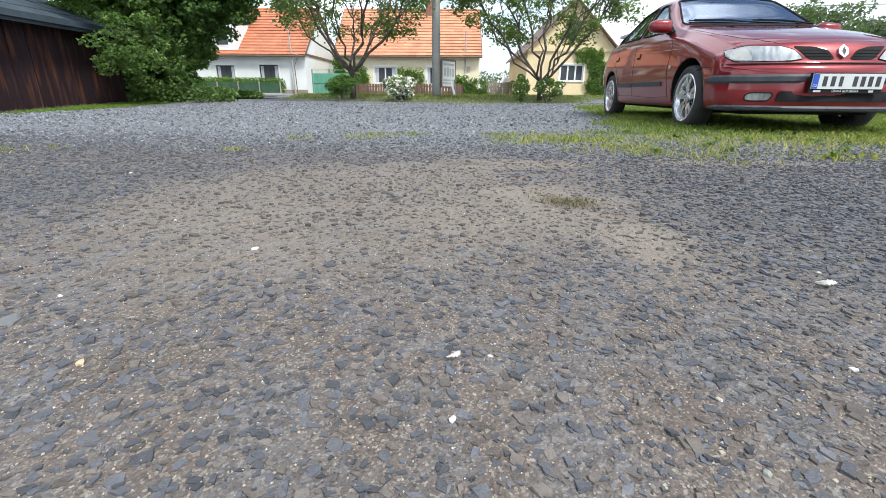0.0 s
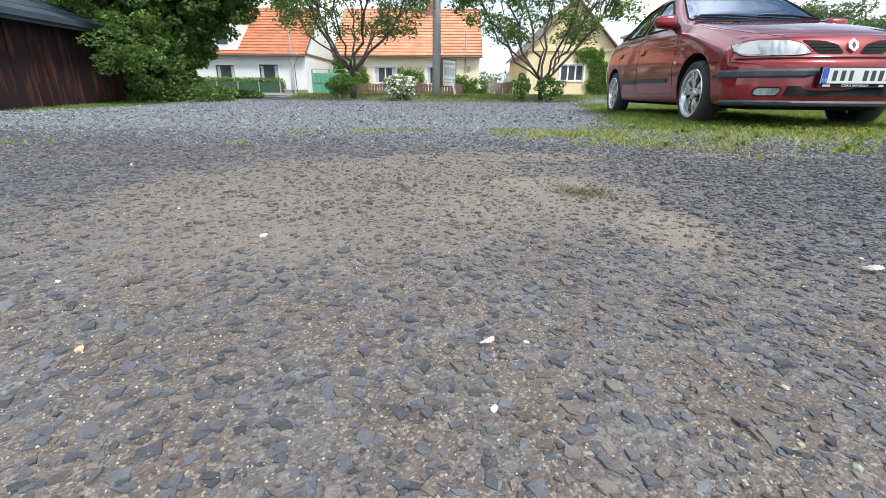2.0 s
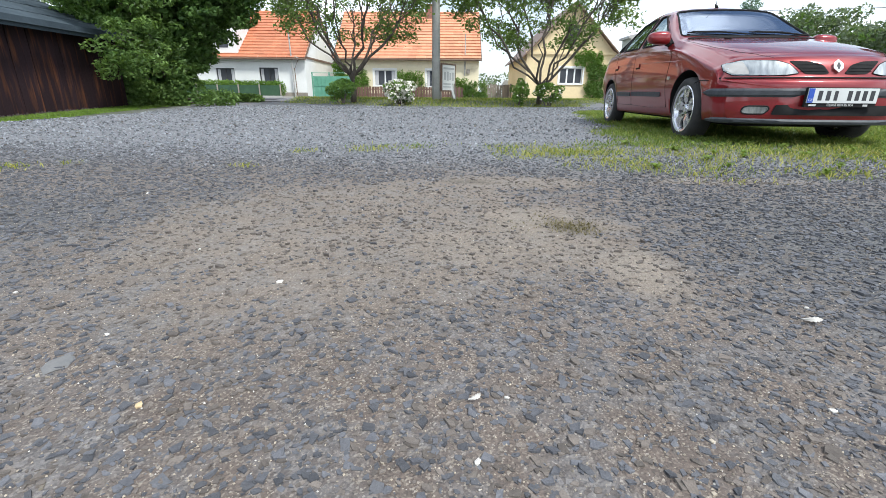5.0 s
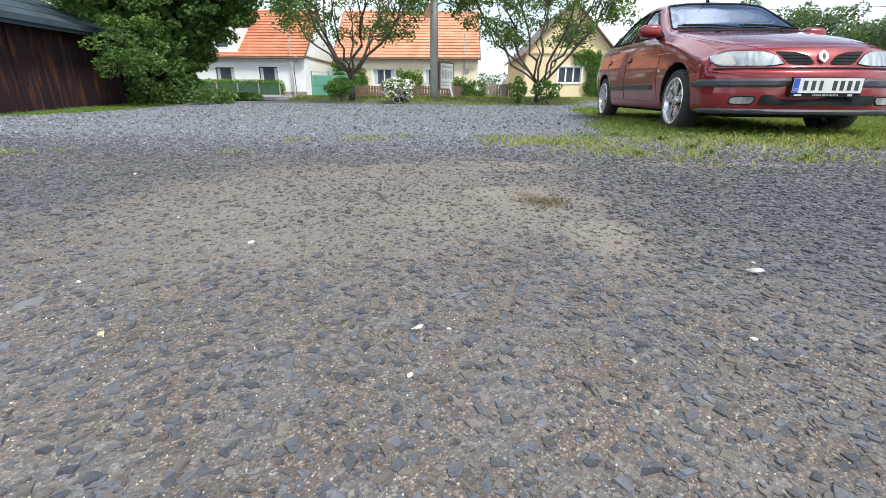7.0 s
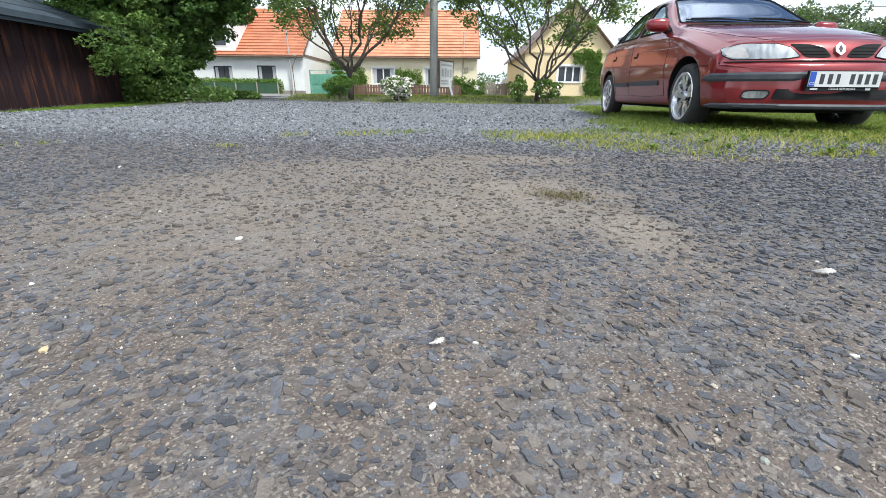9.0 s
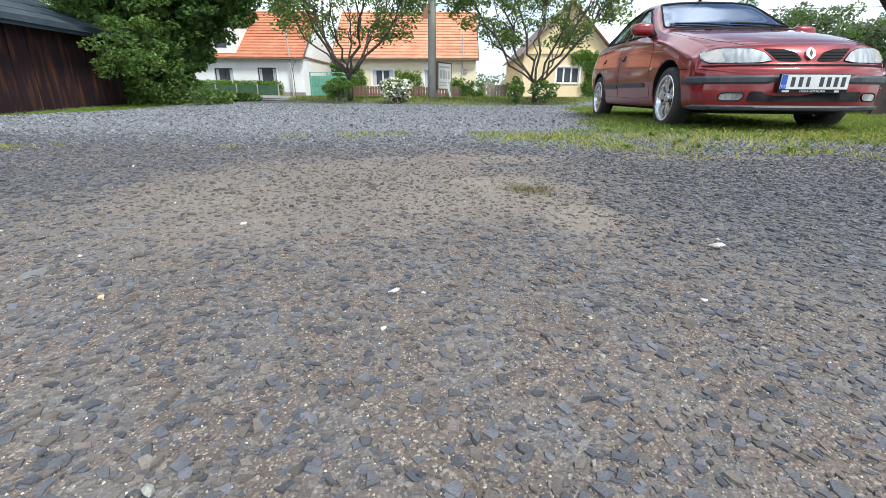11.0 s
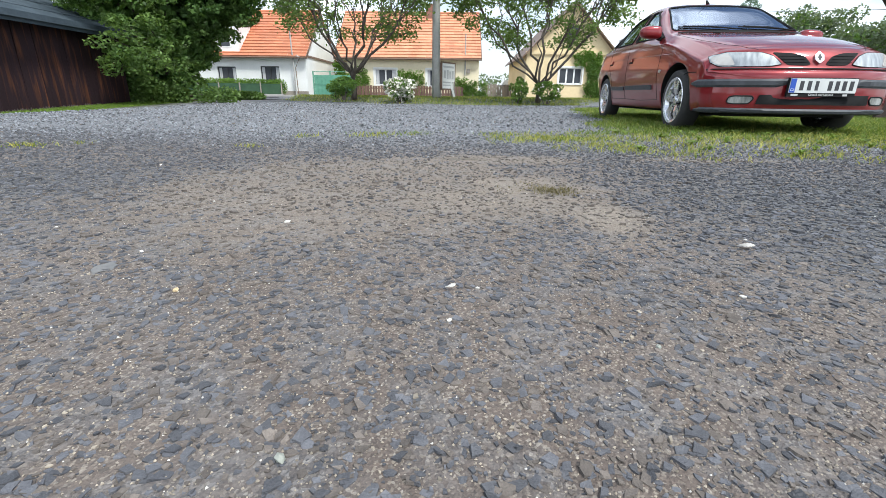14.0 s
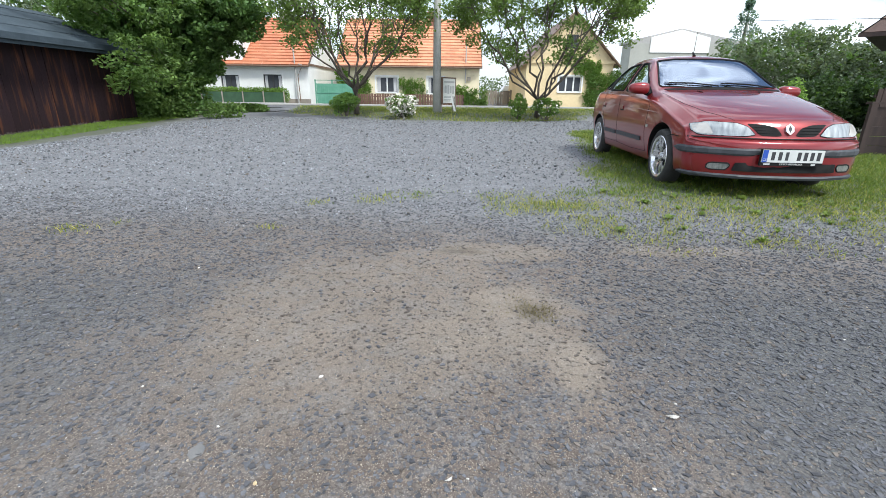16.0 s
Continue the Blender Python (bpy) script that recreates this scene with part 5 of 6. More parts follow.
def drape(name, poly, view, lift, thick, material, parent, side=1, step=0.03, label="", smooth=True):
    """A piece of that outline laid over the car's skin, lift above it and thick deep."""
    bm = bmesh.new()
    dense = []
    for i, p in enumerate(poly):
        q = poly[(i + 1) % len(poly)]
        n = max(1, int(math.hypot(q[0] - p[0], q[1] - p[1]) / step))
        dense += [(p[0] + (q[0] - p[0]) * k / n, p[1] + (q[1] - p[1]) * k / n) for k in range(n)]
    face = bm.faces.new([bm.verts.new((a, b, 0)) for a, b in dense])
    lo_a, hi_a = min(p[0] for p in dense), max(p[0] for p in dense)
    lo_b, hi_b = min(p[1] for p in dense), max(p[1] for p in dense)
    for axis, lo, hi in ((0, lo_a, hi_a), (1, lo_b, hi_b)):
        for c in np.arange(lo + step, hi - step * 0.3, step):
            no = Vector((1, 0, 0)) if axis == 0 else Vector((0, 1, 0))
            bmesh.ops.bisect_plane(bm, geom=bm.verts[:] + bm.edges[:] + bm.faces[:], plane_co=no * float(c), plane_no=no)
    bmesh.ops.triangulate(bm, faces=[f for f in bm.faces if len(f.verts) > 4])
    top, low = {}, {}
    bm2 = bmesh.new()
    for v in bm.verts:
        loc, nrm = onto(v.co.x, v.co.y, view, side)
        top[v], low[v] = bm2.verts.new(loc + nrm * lift), bm2.verts.new(loc + nrm * (lift - thick))
    for f in bm.faces:
        bm2.faces.new([top[v] for v in f.verts]), bm2.faces.new([low[v] for v in f.verts][::-1])
    for e in bm.edges:
        if len(e.link_faces) == 1:
            a, b = e.verts
            bm2.faces.new((top[a], top[b], low[b], low[a]))
    bm.free()
    bmesh.ops.recalc_face_normals(bm2, faces=bm2.faces[:])
    ob = part(name, bm2, material, parent, label, smooth=True)
    ob.data.set_sharp_from_angle(angle=radians(35))
    return ob


def seam(name, pts, view, width, material, parent, side=1, lift=0.0015, n=10, label=""):
    """A narrow joint or bead along the skin through the given places."""
    line = []
    for p, q in zip(pts, pts[1:]):
        line += [(p[0] + (q[0] - p[0]) * k / n, p[1] + (q[1] - p[1]) * k / n) for k in range(n)]
    line.append(pts[-1])
    places = [onto(a, b, view, side) for a, b in line]
    return part(name, tube([l + m * lift for l, m in places], width, 6), material, parent, label)


def wrap(name, z0, z1, reach, lift, thick, material, parent, label="", rise=0.0):
    """A strip that runs round the nose of the car between two heights, its ends rounded, as far back as reach."""
    cols = []
    for ang in np.linspace(-118, 118, 119):
        d = Vector((math.sin(radians(ang)), -math.cos(radians(ang)), 0))
        col = []
        for t in np.linspace(0, 1, 5):
            z = z0 + (z1 - z0) * t
            loc, nrm, _, _ = SKIN.ray_cast(Vector((0, -0.05, z)), d)
            col.append((loc, nrm if nrm.dot(d) > 0 else -nrm))
        if col[2][0].y < reach:
            cols.append(col)
    bm = bmesh.new()
    rows = []
    for i, col in enumerate(cols):
        end = min(i, len(cols) - 1 - i)
        k = min(1.0, 0.25 + end * 0.25)
        mid = (col[0][0] + col[4][0]) / 2
        out = [mid + (l - mid) * k + m * lift * (1 if 0 < j < 4 else 0.45) for j, (l, m) in enumerate(col)]
        inn = [mid + (l - mid) * k - m * thick for l, m in (col[4], col[0])]
        rows.append([bm.verts.new(q) for q in out + inn])
    for r0, r1 in zip(rows, rows[1:]):
        for k in range(7):
            bm.faces.new((r0[k], r1[k], r1[(k + 1) % 7], r0[(k + 1) % 7]))
    bm.faces.new(rows[0]), bm.faces.new(rows[-1][::-1])
    bmesh.ops.recalc_face_normals(bm, faces=bm.faces[:])
    return part(name, bm, material, parent, label)


def mirrored(poly):
    return [(-a, b) for a, b in poly][::-1]


def wheel_mesh(parent, at, side):
    """Tyre, rim with paired spokes, hub; the outside faces -x for side 1."""
    hub = part("wheel", tube([(0.02, 0, 0), (-0.112, 0, 0)], [0.07, 0.07], 16), "black", parent)
    hub.matrix_basis = pose(*at, 0, 0, 0 if side == 1 else 180)
    bm = bmesh.new()
    prof = [(0.06, 0.195), (0.09, 0.225), (0.092, 0.262), (0.078, 0.286), (0.04, 0.295), (-0.04, 0.295), (-0.078, 0.286), (-0.092, 0.262), (-0.09, 0.225), (-0.075, 0.197), (-0.06, 0.195)]
    n = 48
    rows = [[bm.verts.new((x - 0.09, r * math.cos(2 * math.pi * k / n), r * math.sin(2 * math.pi * k / n))) for k in range(n)] for x, r in prof]
    for a, b in zip(rows, rows[1:]):
        for k in range(n):
            bm.faces.new((a[k], a[(k + 1) % n], b[(k + 1) % n], b[k]))
    part("tyre", bm, "rubber", hub, "worn black rubber tyre", smooth=True)
    bm = bmesh.new()
    prof = [(0.05, 0.17), (0.06, 0.20), (-0.045, 0.195), (-0.075, 0.205), (-0.088, 0.222), (-0.094, 0.216), (-0.086, 0.196), (-0.05, 0.18), (0.04, 0.160)]
    rows = [[bm.verts.new((x - 0.09, r * math.cos(2 * math.pi * k / n), r * math.sin(2 * math.pi * k / n))) for k in range(n)] for x, r in prof]
    for a, b in zip(rows, rows[1:] + rows[:1]):
        for k in range(n):
            bm.faces.new((a[k], a[(k + 1) % n], b[(k + 1) % n], b[k]))
    for s in range(5):
        for off in (-0.21, 0.21):
            a = 2 * math.pi * s / 5 + off + 0.3
            c = Vector((0, math.cos(a), math.sin(a)))
            t = Vector((0, -math.sin(a), math.cos(a)))
            v = []
            for r, w, x0 in ((0.035, 0.018, -0.146), (0.11, 0.022, -0.166), (0.205, 0.027, -0.166)):
                for sx, sw in ((0, -1), (0, 1), (0.03, 1), (0.03, -1)):
                    v.append(bm.verts.new(c * r + t * w * sw + Vector((x0 + sx, 0, 0))))
            for i in (0, 4):
                for k in range(4):
                    bm.faces.new((v[i + k], v[i + (k + 1) % 4], v[i + 4 + (k + 1) % 4], v[i + 4 + k]))
    bmesh.ops.recalc_face_normals(bm, faces=bm.faces[:])
    part("rim", bm, "alloy", hub, "silver alloy rim with paired spokes")
    part("hub_cap", tube([(-0.13, 0, 0), (-0.157, 0, 0), (-0.164, 0, 0)], [0.05, 0.045, 0.03], 20), "alloy", hub)
    for s in range(4):
        a = math.pi * s / 2 + 0.5
        part("wheel_bolt", tube([(-0.14, 0.065 * math.cos(a), 0.065 * math.sin(a)), (-0.158, 0.065 * math.cos(a), 0.065 * math.sin(a))], 0.009, 6), "black", hub)
    # disc coloured black to stand for the shade behind the spokes
    part("shaded_brake_disc", tube([(-0.085, 0, 0), (-0.108, 0, 0)], 0.158, 28), "black", hub)
    return hub


def text_part(name, words, size, at, rx, material, parent, label=""):
    cu = bpy.data.curves.new(name, "FONT")
    cu.body, cu.size, cu.extrude, cu.align_x, cu.align_y = words, size, 0.0006, "CENTER", "CENTER"
    tmp = new("tmp", cu)
    me = bpy.data.meshes.new_from_object(tmp.evaluated_get(bpy.context.evaluated_depsgraph_get()))
    bpy.data.objects.remove(tmp)
    me.materials.append(M[material])
    me.name = name
    ob = new(name, me)
    ob.parent = parent
    ob.matrix_basis = pose(*at, rx, 0, 0)
    if label:
        ob["label"] = label
    return ob


F_WIN = [(0.74, 0.962), (1.53, 0.978), (1.575, 1.322), (1.40, 1.318)]
R_WIN = [(1.63, 0.98), (2.33, 0.995), (2.40, 1.205), (2.16, 1.305), (1.665, 1.324)]
Q_WIN = [(2.39, 1.0), (2.66, 1.02), (2.62, 1.09), (2.46, 1.18)]
SCREEN = [(-0.655, 1.02), (-0.3, 1.012), (0.3, 1.012), (0.655, 1.02), (0.515, 1.338), (0.3, 1.362), (-0.3, 1.362), (-0.515, 1.338)]
HEAD = rounded([(-0.748, 0.612), (-0.742, 0.668), (-0.64, 0.697), (-0.42, 0.690), (-0.34, 0.662), (-0.275, 0.592), (-0.36, 0.578), (-0.70, 0.580)], 0.016)
GRILLE = rounded([(-0.345, 0.688), (-0.20, 0.682), (-0.105, 0.655), (-0.055, 0.590), (-0.10, 0.584), (-0.235, 0.588), (-0.29, 0.640)], 0.02)


def build_car():
    car = thing("car", "dark red metallic hatchback parked on the grass", "car", CAR_AT, CAR_TURN)
    me = bpy.data.meshes.new("body")
    skin_bm.to_mesh(me)
    me.materials.append(M["paint"]), me.materials.append(M["lining"]), me.materials.append(M["black"])
    me.polygons.foreach_set("use_smooth", [True] * len(me.polygons))
    body = new("body", me)
    cutters = []

    def cutter(bm, slot=1):
        bmesh.ops.recalc_face_normals(bm, faces=bm.faces[:])
        cm = bpy.data.meshes.new("cut")
        bm.to_mesh(cm)
        bm.free()
        cm.materials.append(M["paint"]), cm.materials.append(M["lining"]), cm.materials.append(M["black"])
        cm.polygons.foreach_set("material_index", [slot] * len(cm.polygons))
        ob = new("cut", cm)
        cutters.append(ob)
        md = body.modifiers.new("cut", "BOOLEAN")
        md.operation, md.object, md.solver = "DIFFERENCE", ob, "MANIFOLD"

    for y in (0.0, 2.58):
        for s in (-1, 1):
            cutter(tube([(s * 0.50, y, 0.30), (s * 1.2, y, 0.30)], 0.352 if y == 0 else 0.34, 40), 2)
    cab = bmesh.new()
    v = [cab.verts.new(p) for p in ((-0.70, 0.72, 0.55), (0.70, 0.72, 0.55), (0.72, 2.85, 0.55), (-0.72, 2.85, 0.55), (-0.70, 0.72, 0.955), (0.70, 0.72, 0.955), (0.72, 2.75, 0.955), (-0.72, 2.75, 0.955), (-0.47, 1.36, 1.33), (0.47, 1.36, 1.33), (0.46, 2.2, 1.32), (-0.46, 2.2, 1.32))]
    for f in ((3, 2, 1, 0), (8, 9, 10, 11), (0, 1, 5, 4), (1, 2, 6, 5), (2, 3, 7, 6), (3, 0, 4, 7), (4, 5, 9, 8), (5, 6, 10, 9), (6, 7, 11, 10), (7, 4, 8, 11)):
        cab.faces.new([v[i] for i in f])
    cutter(cab)
    for w in (F_WIN, R_WIN, Q_WIN):
        cutter(prism(rounded(w, 0.035), -1.2, 1.2, "x"))
    cutter(prism(rounded(SCREEN, 0.03), 0.3, 1.8, "y"))
    cutter(prism(rounded([(-0.52, 1.09), (0.52, 1.09), (0.44, 1.28), (-0.44, 1.28)], 0.04), 2.3, 3.3, "y"))
    cut_me = bpy.data.meshes.new_from_object(body.evaluated_get(bpy.context.evaluated_depsgraph_get()))
    body.modifiers.clear()
    body.data = cut_me
    cut_me.name = "body"
    for c in cutters:
        bpy.data.objects.remove(c)
    body.parent = car
    body["label"] = "dark red metallic bodywork with soft reflections"
    # glass
    drape("windscreen", rounded([(a * 1.02, b + (0.008 if b > 1.2 else -0.008)) for a, b in SCREEN], 0.03), "front", -0.002, 0.003, "screen_glass", car, step=0.05, label="clear windscreen mirroring the sky").visible_shadow = False
    for s in (1, -1):
        for w in (F_WIN, R_WIN, Q_WIN):
            drape("side_window", rounded(w, 0.035), "side", -0.004, 0.003, "side_glass", car, s, 0.06, "tinted side glass").visible_shadow = False
            r = rounded(w, 0.035)
            seam("window_seal", r + [r[0]], "side", 0.011, "black", car, s, 0.001, 2)
    r = rounded(SCREEN, 0.03)
    seam("screen_seal", r + [r[0]], "front", 0.010, "black", car, 1, 0.0, 3)
    # lamps and grille
    for s in (1, -1):
        fl = (lambda p: p) if s == 1 else mirrored
        lamp = drape("headlight", fl(HEAD), "front", 0.006, 0.02, "lamp_back", car, step=0.03, label="clear headlight with a silver reflector")
        drape("turn_signal", fl(rounded([(-0.74, 0.616), (-0.733, 0.660), (-0.635, 0.689), (-0.592, 0.588), (-0.69, 0.588)], 0.02)), "front", 0.009, 0.004, "lamp_amber", lamp, step=0.03)
        r = fl(HEAD)
        seam("lamp_seal", r + [r[0]], "front", 0.0035, "black", lamp, 1, 0.004, 2)
        gr = drape("grille", fl(GRILLE), "front", 0.004, 0.012, "black", car, step=0.03, label="black slatted air intake")
        for k in range(3):
            z = 0.608 + k * 0.024
            x0, x1 = -0.27 - k * 0.012, -0.085 - k * 0.02
            seam("grille_slat", [(x0 * s, z), (x1 * s, z)], "front", 0.002, "black", gr, 1, 0.006, 4)
        fog = drape("fog_lamp", fl(rounded([(-0.635, 0.288), (-0.63, 0.330), (-0.595, 0.342), (-0.475, 0.342), (-0.462, 0.318), (-0.49, 0.280), (-0.60, 0.277)], 0.015)), "front", 0.004, 0.015, "lamp_fog", car, step=0.03, label="clear fog lamp set in the bumper")
        r = fl(rounded([(-0.635, 0.288), (-0.63, 0.330), (-0.595, 0.342), (-0.475, 0.342), (-0.462, 0.318), (-0.49, 0.280), (-0.60, 0.277)], 0.015))
        seam("lamp_rim", r + [r[0]], "front", 0.006, "black", fog, 1, 0.003, 2)
    # bumper details
    wrap("bumper_strip", 0.412, 0.478, -0.36, 0.016, 0.01, "plastic", car, "dark grey plastic bumper rub strip")
    # flat black piece on the closed skin, for the shaded depth of the intake
    drape("lower_intake_shade", rounded([(-0.445, 0.276), (-0.43, 0.352), (0.43, 0.352), (0.445, 0.276)], 0.008), "front", 0.011, 0.02, "black", car, step=0.03, label="lower air intake with its inner shade laid on in black")
    wrap("front_lip", 0.206, 0.243, -0.40, 0.022, 0.01, "plastic", car, "grey plastic lip under the bumper")
    seam("bumper_joint", [(-0.77, 0.560), (-0.3, 0.560), (0.3, 0.560), (0.77, 0.560)], "front", 0.009, "black", car, 1, -0.002, 10)
    # plates and badge
    zc, yc = 0.425, -0.905
    plate = part("number_plate", box(-0.26, 0.26, yc, yc + 0.006, zc - 0.055, zc + 0.055), "plate_white", car, "white number plate in a black holder", bevel=0.002)
    part("blue_band", box(-0.258, -0.215, yc - 0.0015, yc - 0.0002, zc - 0.053, zc + 0.053), "plate_blue", plate)
    for x0, x1 in ((-0.19, -0.145), (-0.13, -0.085), (-0.07, -0.03), (0.03, 0.075), (0.085, 0.13), (0.14, 0.185), (0.195, 0.24)):
        part("plain_bar", box(x0 + 0.007, x1 - 0.007, yc - 0.0015, yc - 0.0002, zc - 0.036, zc + 0.036), "letter_dark", plate)
    text_part("country_mark", "CZ", 0.026, (-0.2365, yc - 0.002, zc - 0.033), 90, "plate_white", plate)
    holder = part("plate_holder", box(-0.265, 0.265, yc + 0.0065, yc + 0.03, zc - 0.085, zc + 0.06), "black", plate, bevel=0.003)
    text_part("holder_words", "ČESKÁ REPUBLIKA", 0.024, (0.0, yc + 0.0055, zc - 0.070), 90, "plate_white", holder)
    part("holder_mark", box(-0.235, -0.18, yc + 0.005, yc + 0.0062, zc - 0.078, zc - 0.063), "letter_grey", holder)
    part("holder_mark", box(0.17, 0.205, yc + 0.005, yc + 0.0062, zc - 0.078, zc - 0.063), "letter_grey", holder)
    loc, nrm = onto(0, 0.645, "front")
    bm = bmesh.new()
    outer = [(0, 0.054), (0.036, 0.022), (0.036, -0.022), (0, -0.054), (-0.036, -0.022), (-0.036, 0.022)]
    prism(outer, -0.012, 0.008, "y", bm)
    badge = part("badge", bm, "chrome", car, "plain chrome badge", bevel=0.004)
    tilt = math.degrees(math.atan2(nrm.z, -nrm.y))
    badge.matrix_basis = pose(loc.x, loc.y - 0.006, loc.z, -tilt, 0, 0)
    part("badge_inset", prism([(0, 0.034), (0.016, 0), (0, -0.034), (-0.016, 0)], -0.0135, -0.0125, "y"), "letter_dark", badge)
    # bonnet and door joints
    for s in (1, -1):
        seam("bonnet_joint", [(-0.43 * s, -0.66), (-0.58 * s, -0.42), (-0.66 * s, -0.1), (-0.70 * s, 0.45)], "top", 0.0022, "black", car, 1, 0.0, 10)
        seam("washer_jet", [(-0.30 * s, 0.34), (-0.33 * s, 0.42)], "top", 0.006, "black", car, 1, 0.004, 2)
        for pts in ([(0.46, 0.30), (0.50, 0.55), (0.47, 0.80), (0.60, 0.93)], [(1.60, 0.30), (1.60, 0.60), (1.60, 0.96)], [(0.46, 0.30), (1.0, 0.285), (1.60, 0.30)], [(1.60, 0.30), (2.18, 0.30), (2.25, 0.55), (2.42, 0.72), (2.40, 0.97)]):
            seam("door_joint", pts, "side", 0.0022, "black", car, s, 0.0005, 8)
        seam("waist_crease", [(0.2, 0.745), (1.0, 0.775), (2.0, 0.80), (2.9, 0.80)], "side", 0.0035, "paint", car, s, 0.0, 10)
        for a, b in ((0.62, 1.57), (1.63, 2.2)):
            drape("door_strip", rounded([(a, 0.405), (a, 0.455), (b, 0.462), (b, 0.412)], 0.018), "side", 0.014, 0.025, "plastic", car, s, 0.08, "dark grey plastic door strip")
        seam("bumper_edge", [(-0.40, 0.545), (-0.25, 0.55), (-0.18, 0.53)], "side", 0.004, "black", car, s, 0.0005, 5)
        drape("side_repeater", rounded([(0.40, 0.575), (0.40, 0.605), (0.455, 0.608), (0.455, 0.578)], 0.01), "side", 0.008, 0.012, "lamp_amber", car, s, 0.03, "small amber side lamp")
        for y, z in ((1.47, 0.765), (2.36, 0.79)):
            loc, nrm = onto(y, z, "side", s)
            hd = drape("door_handle", rounded([(y - 0.08, z - 0.022), (y - 0.08, z + 0.02), (y + 0.06, z + 0.026), (y + 0.07, z - 0.018)], 0.018), "side", 0.012, 0.02, "paint", car, s, 0.04)
            # no hollow is cut: a black strip paints the shade below the handle
            drape("handle_recess_shade", rounded([(y - 0.085, z - 0.04), (y - 0.085, z - 0.02), (y + 0.05, z - 0.02), (y + 0.05, z - 0.04)], 0.008), "side", 0.002, 0.004, "black", hd, s, 0.04)
        # mirror
        bm = bmesh.new()
        bmesh.ops.create_icosphere(bm, subdivisions=3, radius=1.0)
        for v in bm.verts:
            n = v.co.normalized()
            e = 0.62
            v.co = Vector((0.118 * math.copysign(abs(n.x) ** e, n.x), 0.07 * math.copysign(abs(n.y) ** 0.8, n.y), 0.066 * math.copysign(abs(n.z) ** e, n.z) * (1 - 0.18 * n.x * -s)))
            if v.co.y > 0.035:
                v.co.y = 0.035
        mirror = part("mirror", bm, "paint", car, "body-coloured door mirror", smooth=True)
        mirror.matrix_basis = pose(-0.893, 0.66, 1.0, 0, 0, 0) if s == 1 else pose(0.845, 0.72, 0.975, 0, 0, 0)
        part("mirror_glass", box(-0.095, 0.095, 0.0355, 0.037, -0.045, 0.045), "chrome", mirror)
        part("mirror_arm", tube([(0.1 * s, 0.02, -0.045), (0.155 * s, 0.05, -0.06), (0.20 * s, 0.08, -0.055)], [0.035, 0.03, 0.028], 8), "black", mirror)
        drape("mirror_base", rounded([(0.63, 0.945), (0.86, 0.952), (0.84, 1.03)], 0.02), "side", 0.006, 0.012, "black", car, s, 0.04)
    # wheels
    for y in (0.0, 2.58):
        for s in (1, -1):
            wheel_mesh(car, (-0.625 * s, y, 0.293), s)
    # wipers, aerial, cabin
    for x0, x1, y0 in ((-0.55, -0.02, 0.62), (0.08, 0.58, 0.60)):
        w = part("wiper", tube([onto(x0, y0 + 0.06, "top")[0] + Vector((0, 0, 0.022)), onto((x0 + x1) / 2, y0 + 0.02, "top")[0] + Vector((0, 0, 0.03)), onto(x1, y0 - 0.03, "top")[0] + Vector((0, 0, 0.02))], [0.010, 0.009, 0.008], 6), "black", car, "black wiper arm and blade")
        part("blade", tube([onto(x0 - 0.04, y0 + 0.085, "top")[0] + Vector((0, 0, 0.010)), onto((x0 + x1) / 2, y0 + 0.06, "top")[0] + Vector((0, 0, 0.012)), onto(x1 - 0.05, y0 + 0.02, "top")[0] + Vector((0, 0, 0.012))], 0.007, 6), "black", w)
    drape("scuttle", rounded([(-0.62, 0.515), (0.62, 0.515), (0.64, 0.575), (-0.64, 0.575)], 0.02), "top", 0.004, 0.01, "black", car, step=0.06, label="black panel below the windscreen")
    roof = onto(0.0, 1.42, "top")[0]
    aerial = part("aerial", tube([roof, roof + Vector((0, 0.03, 0.03)), roof + Vector((0, 0.06, 0.05))], [0.02, 0.014, 0.006], 8), "black", car)
    part("aerial_rod", tube([roof + Vector((0, 0.03, 0.03)), roof + Vector((0.0, 0.02, 0.34))], [0.004, 0.002], 5), "black", aerial)
    part("dashboard", box(-0.66, 0.66, 0.74, 1.02, 0.70, 0.985), "cabin", car, bevel=0.03)
    for s in (-1, 1):
        for y in (1.75, 2.55):
            seat = part("seat", box(s * 0.36 - 0.22, s * 0.36 + 0.22, y, y + 0.14, 0.56, 1.05), "cabin", car, "dark cloth seat", bevel=0.04)
            if y < 2:
                part("headrest", box(s * 0.36 - 0.12, s * 0.36 + 0.12, y + 0.04, y + 0.12, 1.07, 1.24), "cabin", seat, bevel=0.03)
                for q in (-0.05, 0.05):
                    part("headrest_post", tube([(s * 0.36 + q, y + 0.08, 1.04), (s * 0.36 + q, y + 0.08, 1.08)], 0.006, 5), "steel", seat)
    bm = bmesh.new()
    n, m = 28, 8
    ringv = [[bm.verts.new((0.36 + (0.185 + 0.016 * math.cos(b)) * math.cos(a), 1.16 + 0.016 * math.sin(b) + 0.35 * 0.185 * math.sin(a), 0.95 + (0.185 + 0.016 * math.cos(b)) * math.sin(a))) for b in (2 * math.pi * j / m for j in range(m))] for a in (2 * math.pi * i / n for i in range(n))]
    for i in range(n):
        for j in range(m):
            bm.faces.new((ringv[i][j], ringv[(i + 1) % n][j], ringv[(i + 1) % n][(j + 1) % m], ringv[i][(j + 1) % m]))
    part("steering_wheel", bm, "black", car, smooth=True)
    part("rear_mirror", box(-0.11, 0.11, 1.22, 1.24, 1.235, 1.295), "black", car, bevel=0.008)
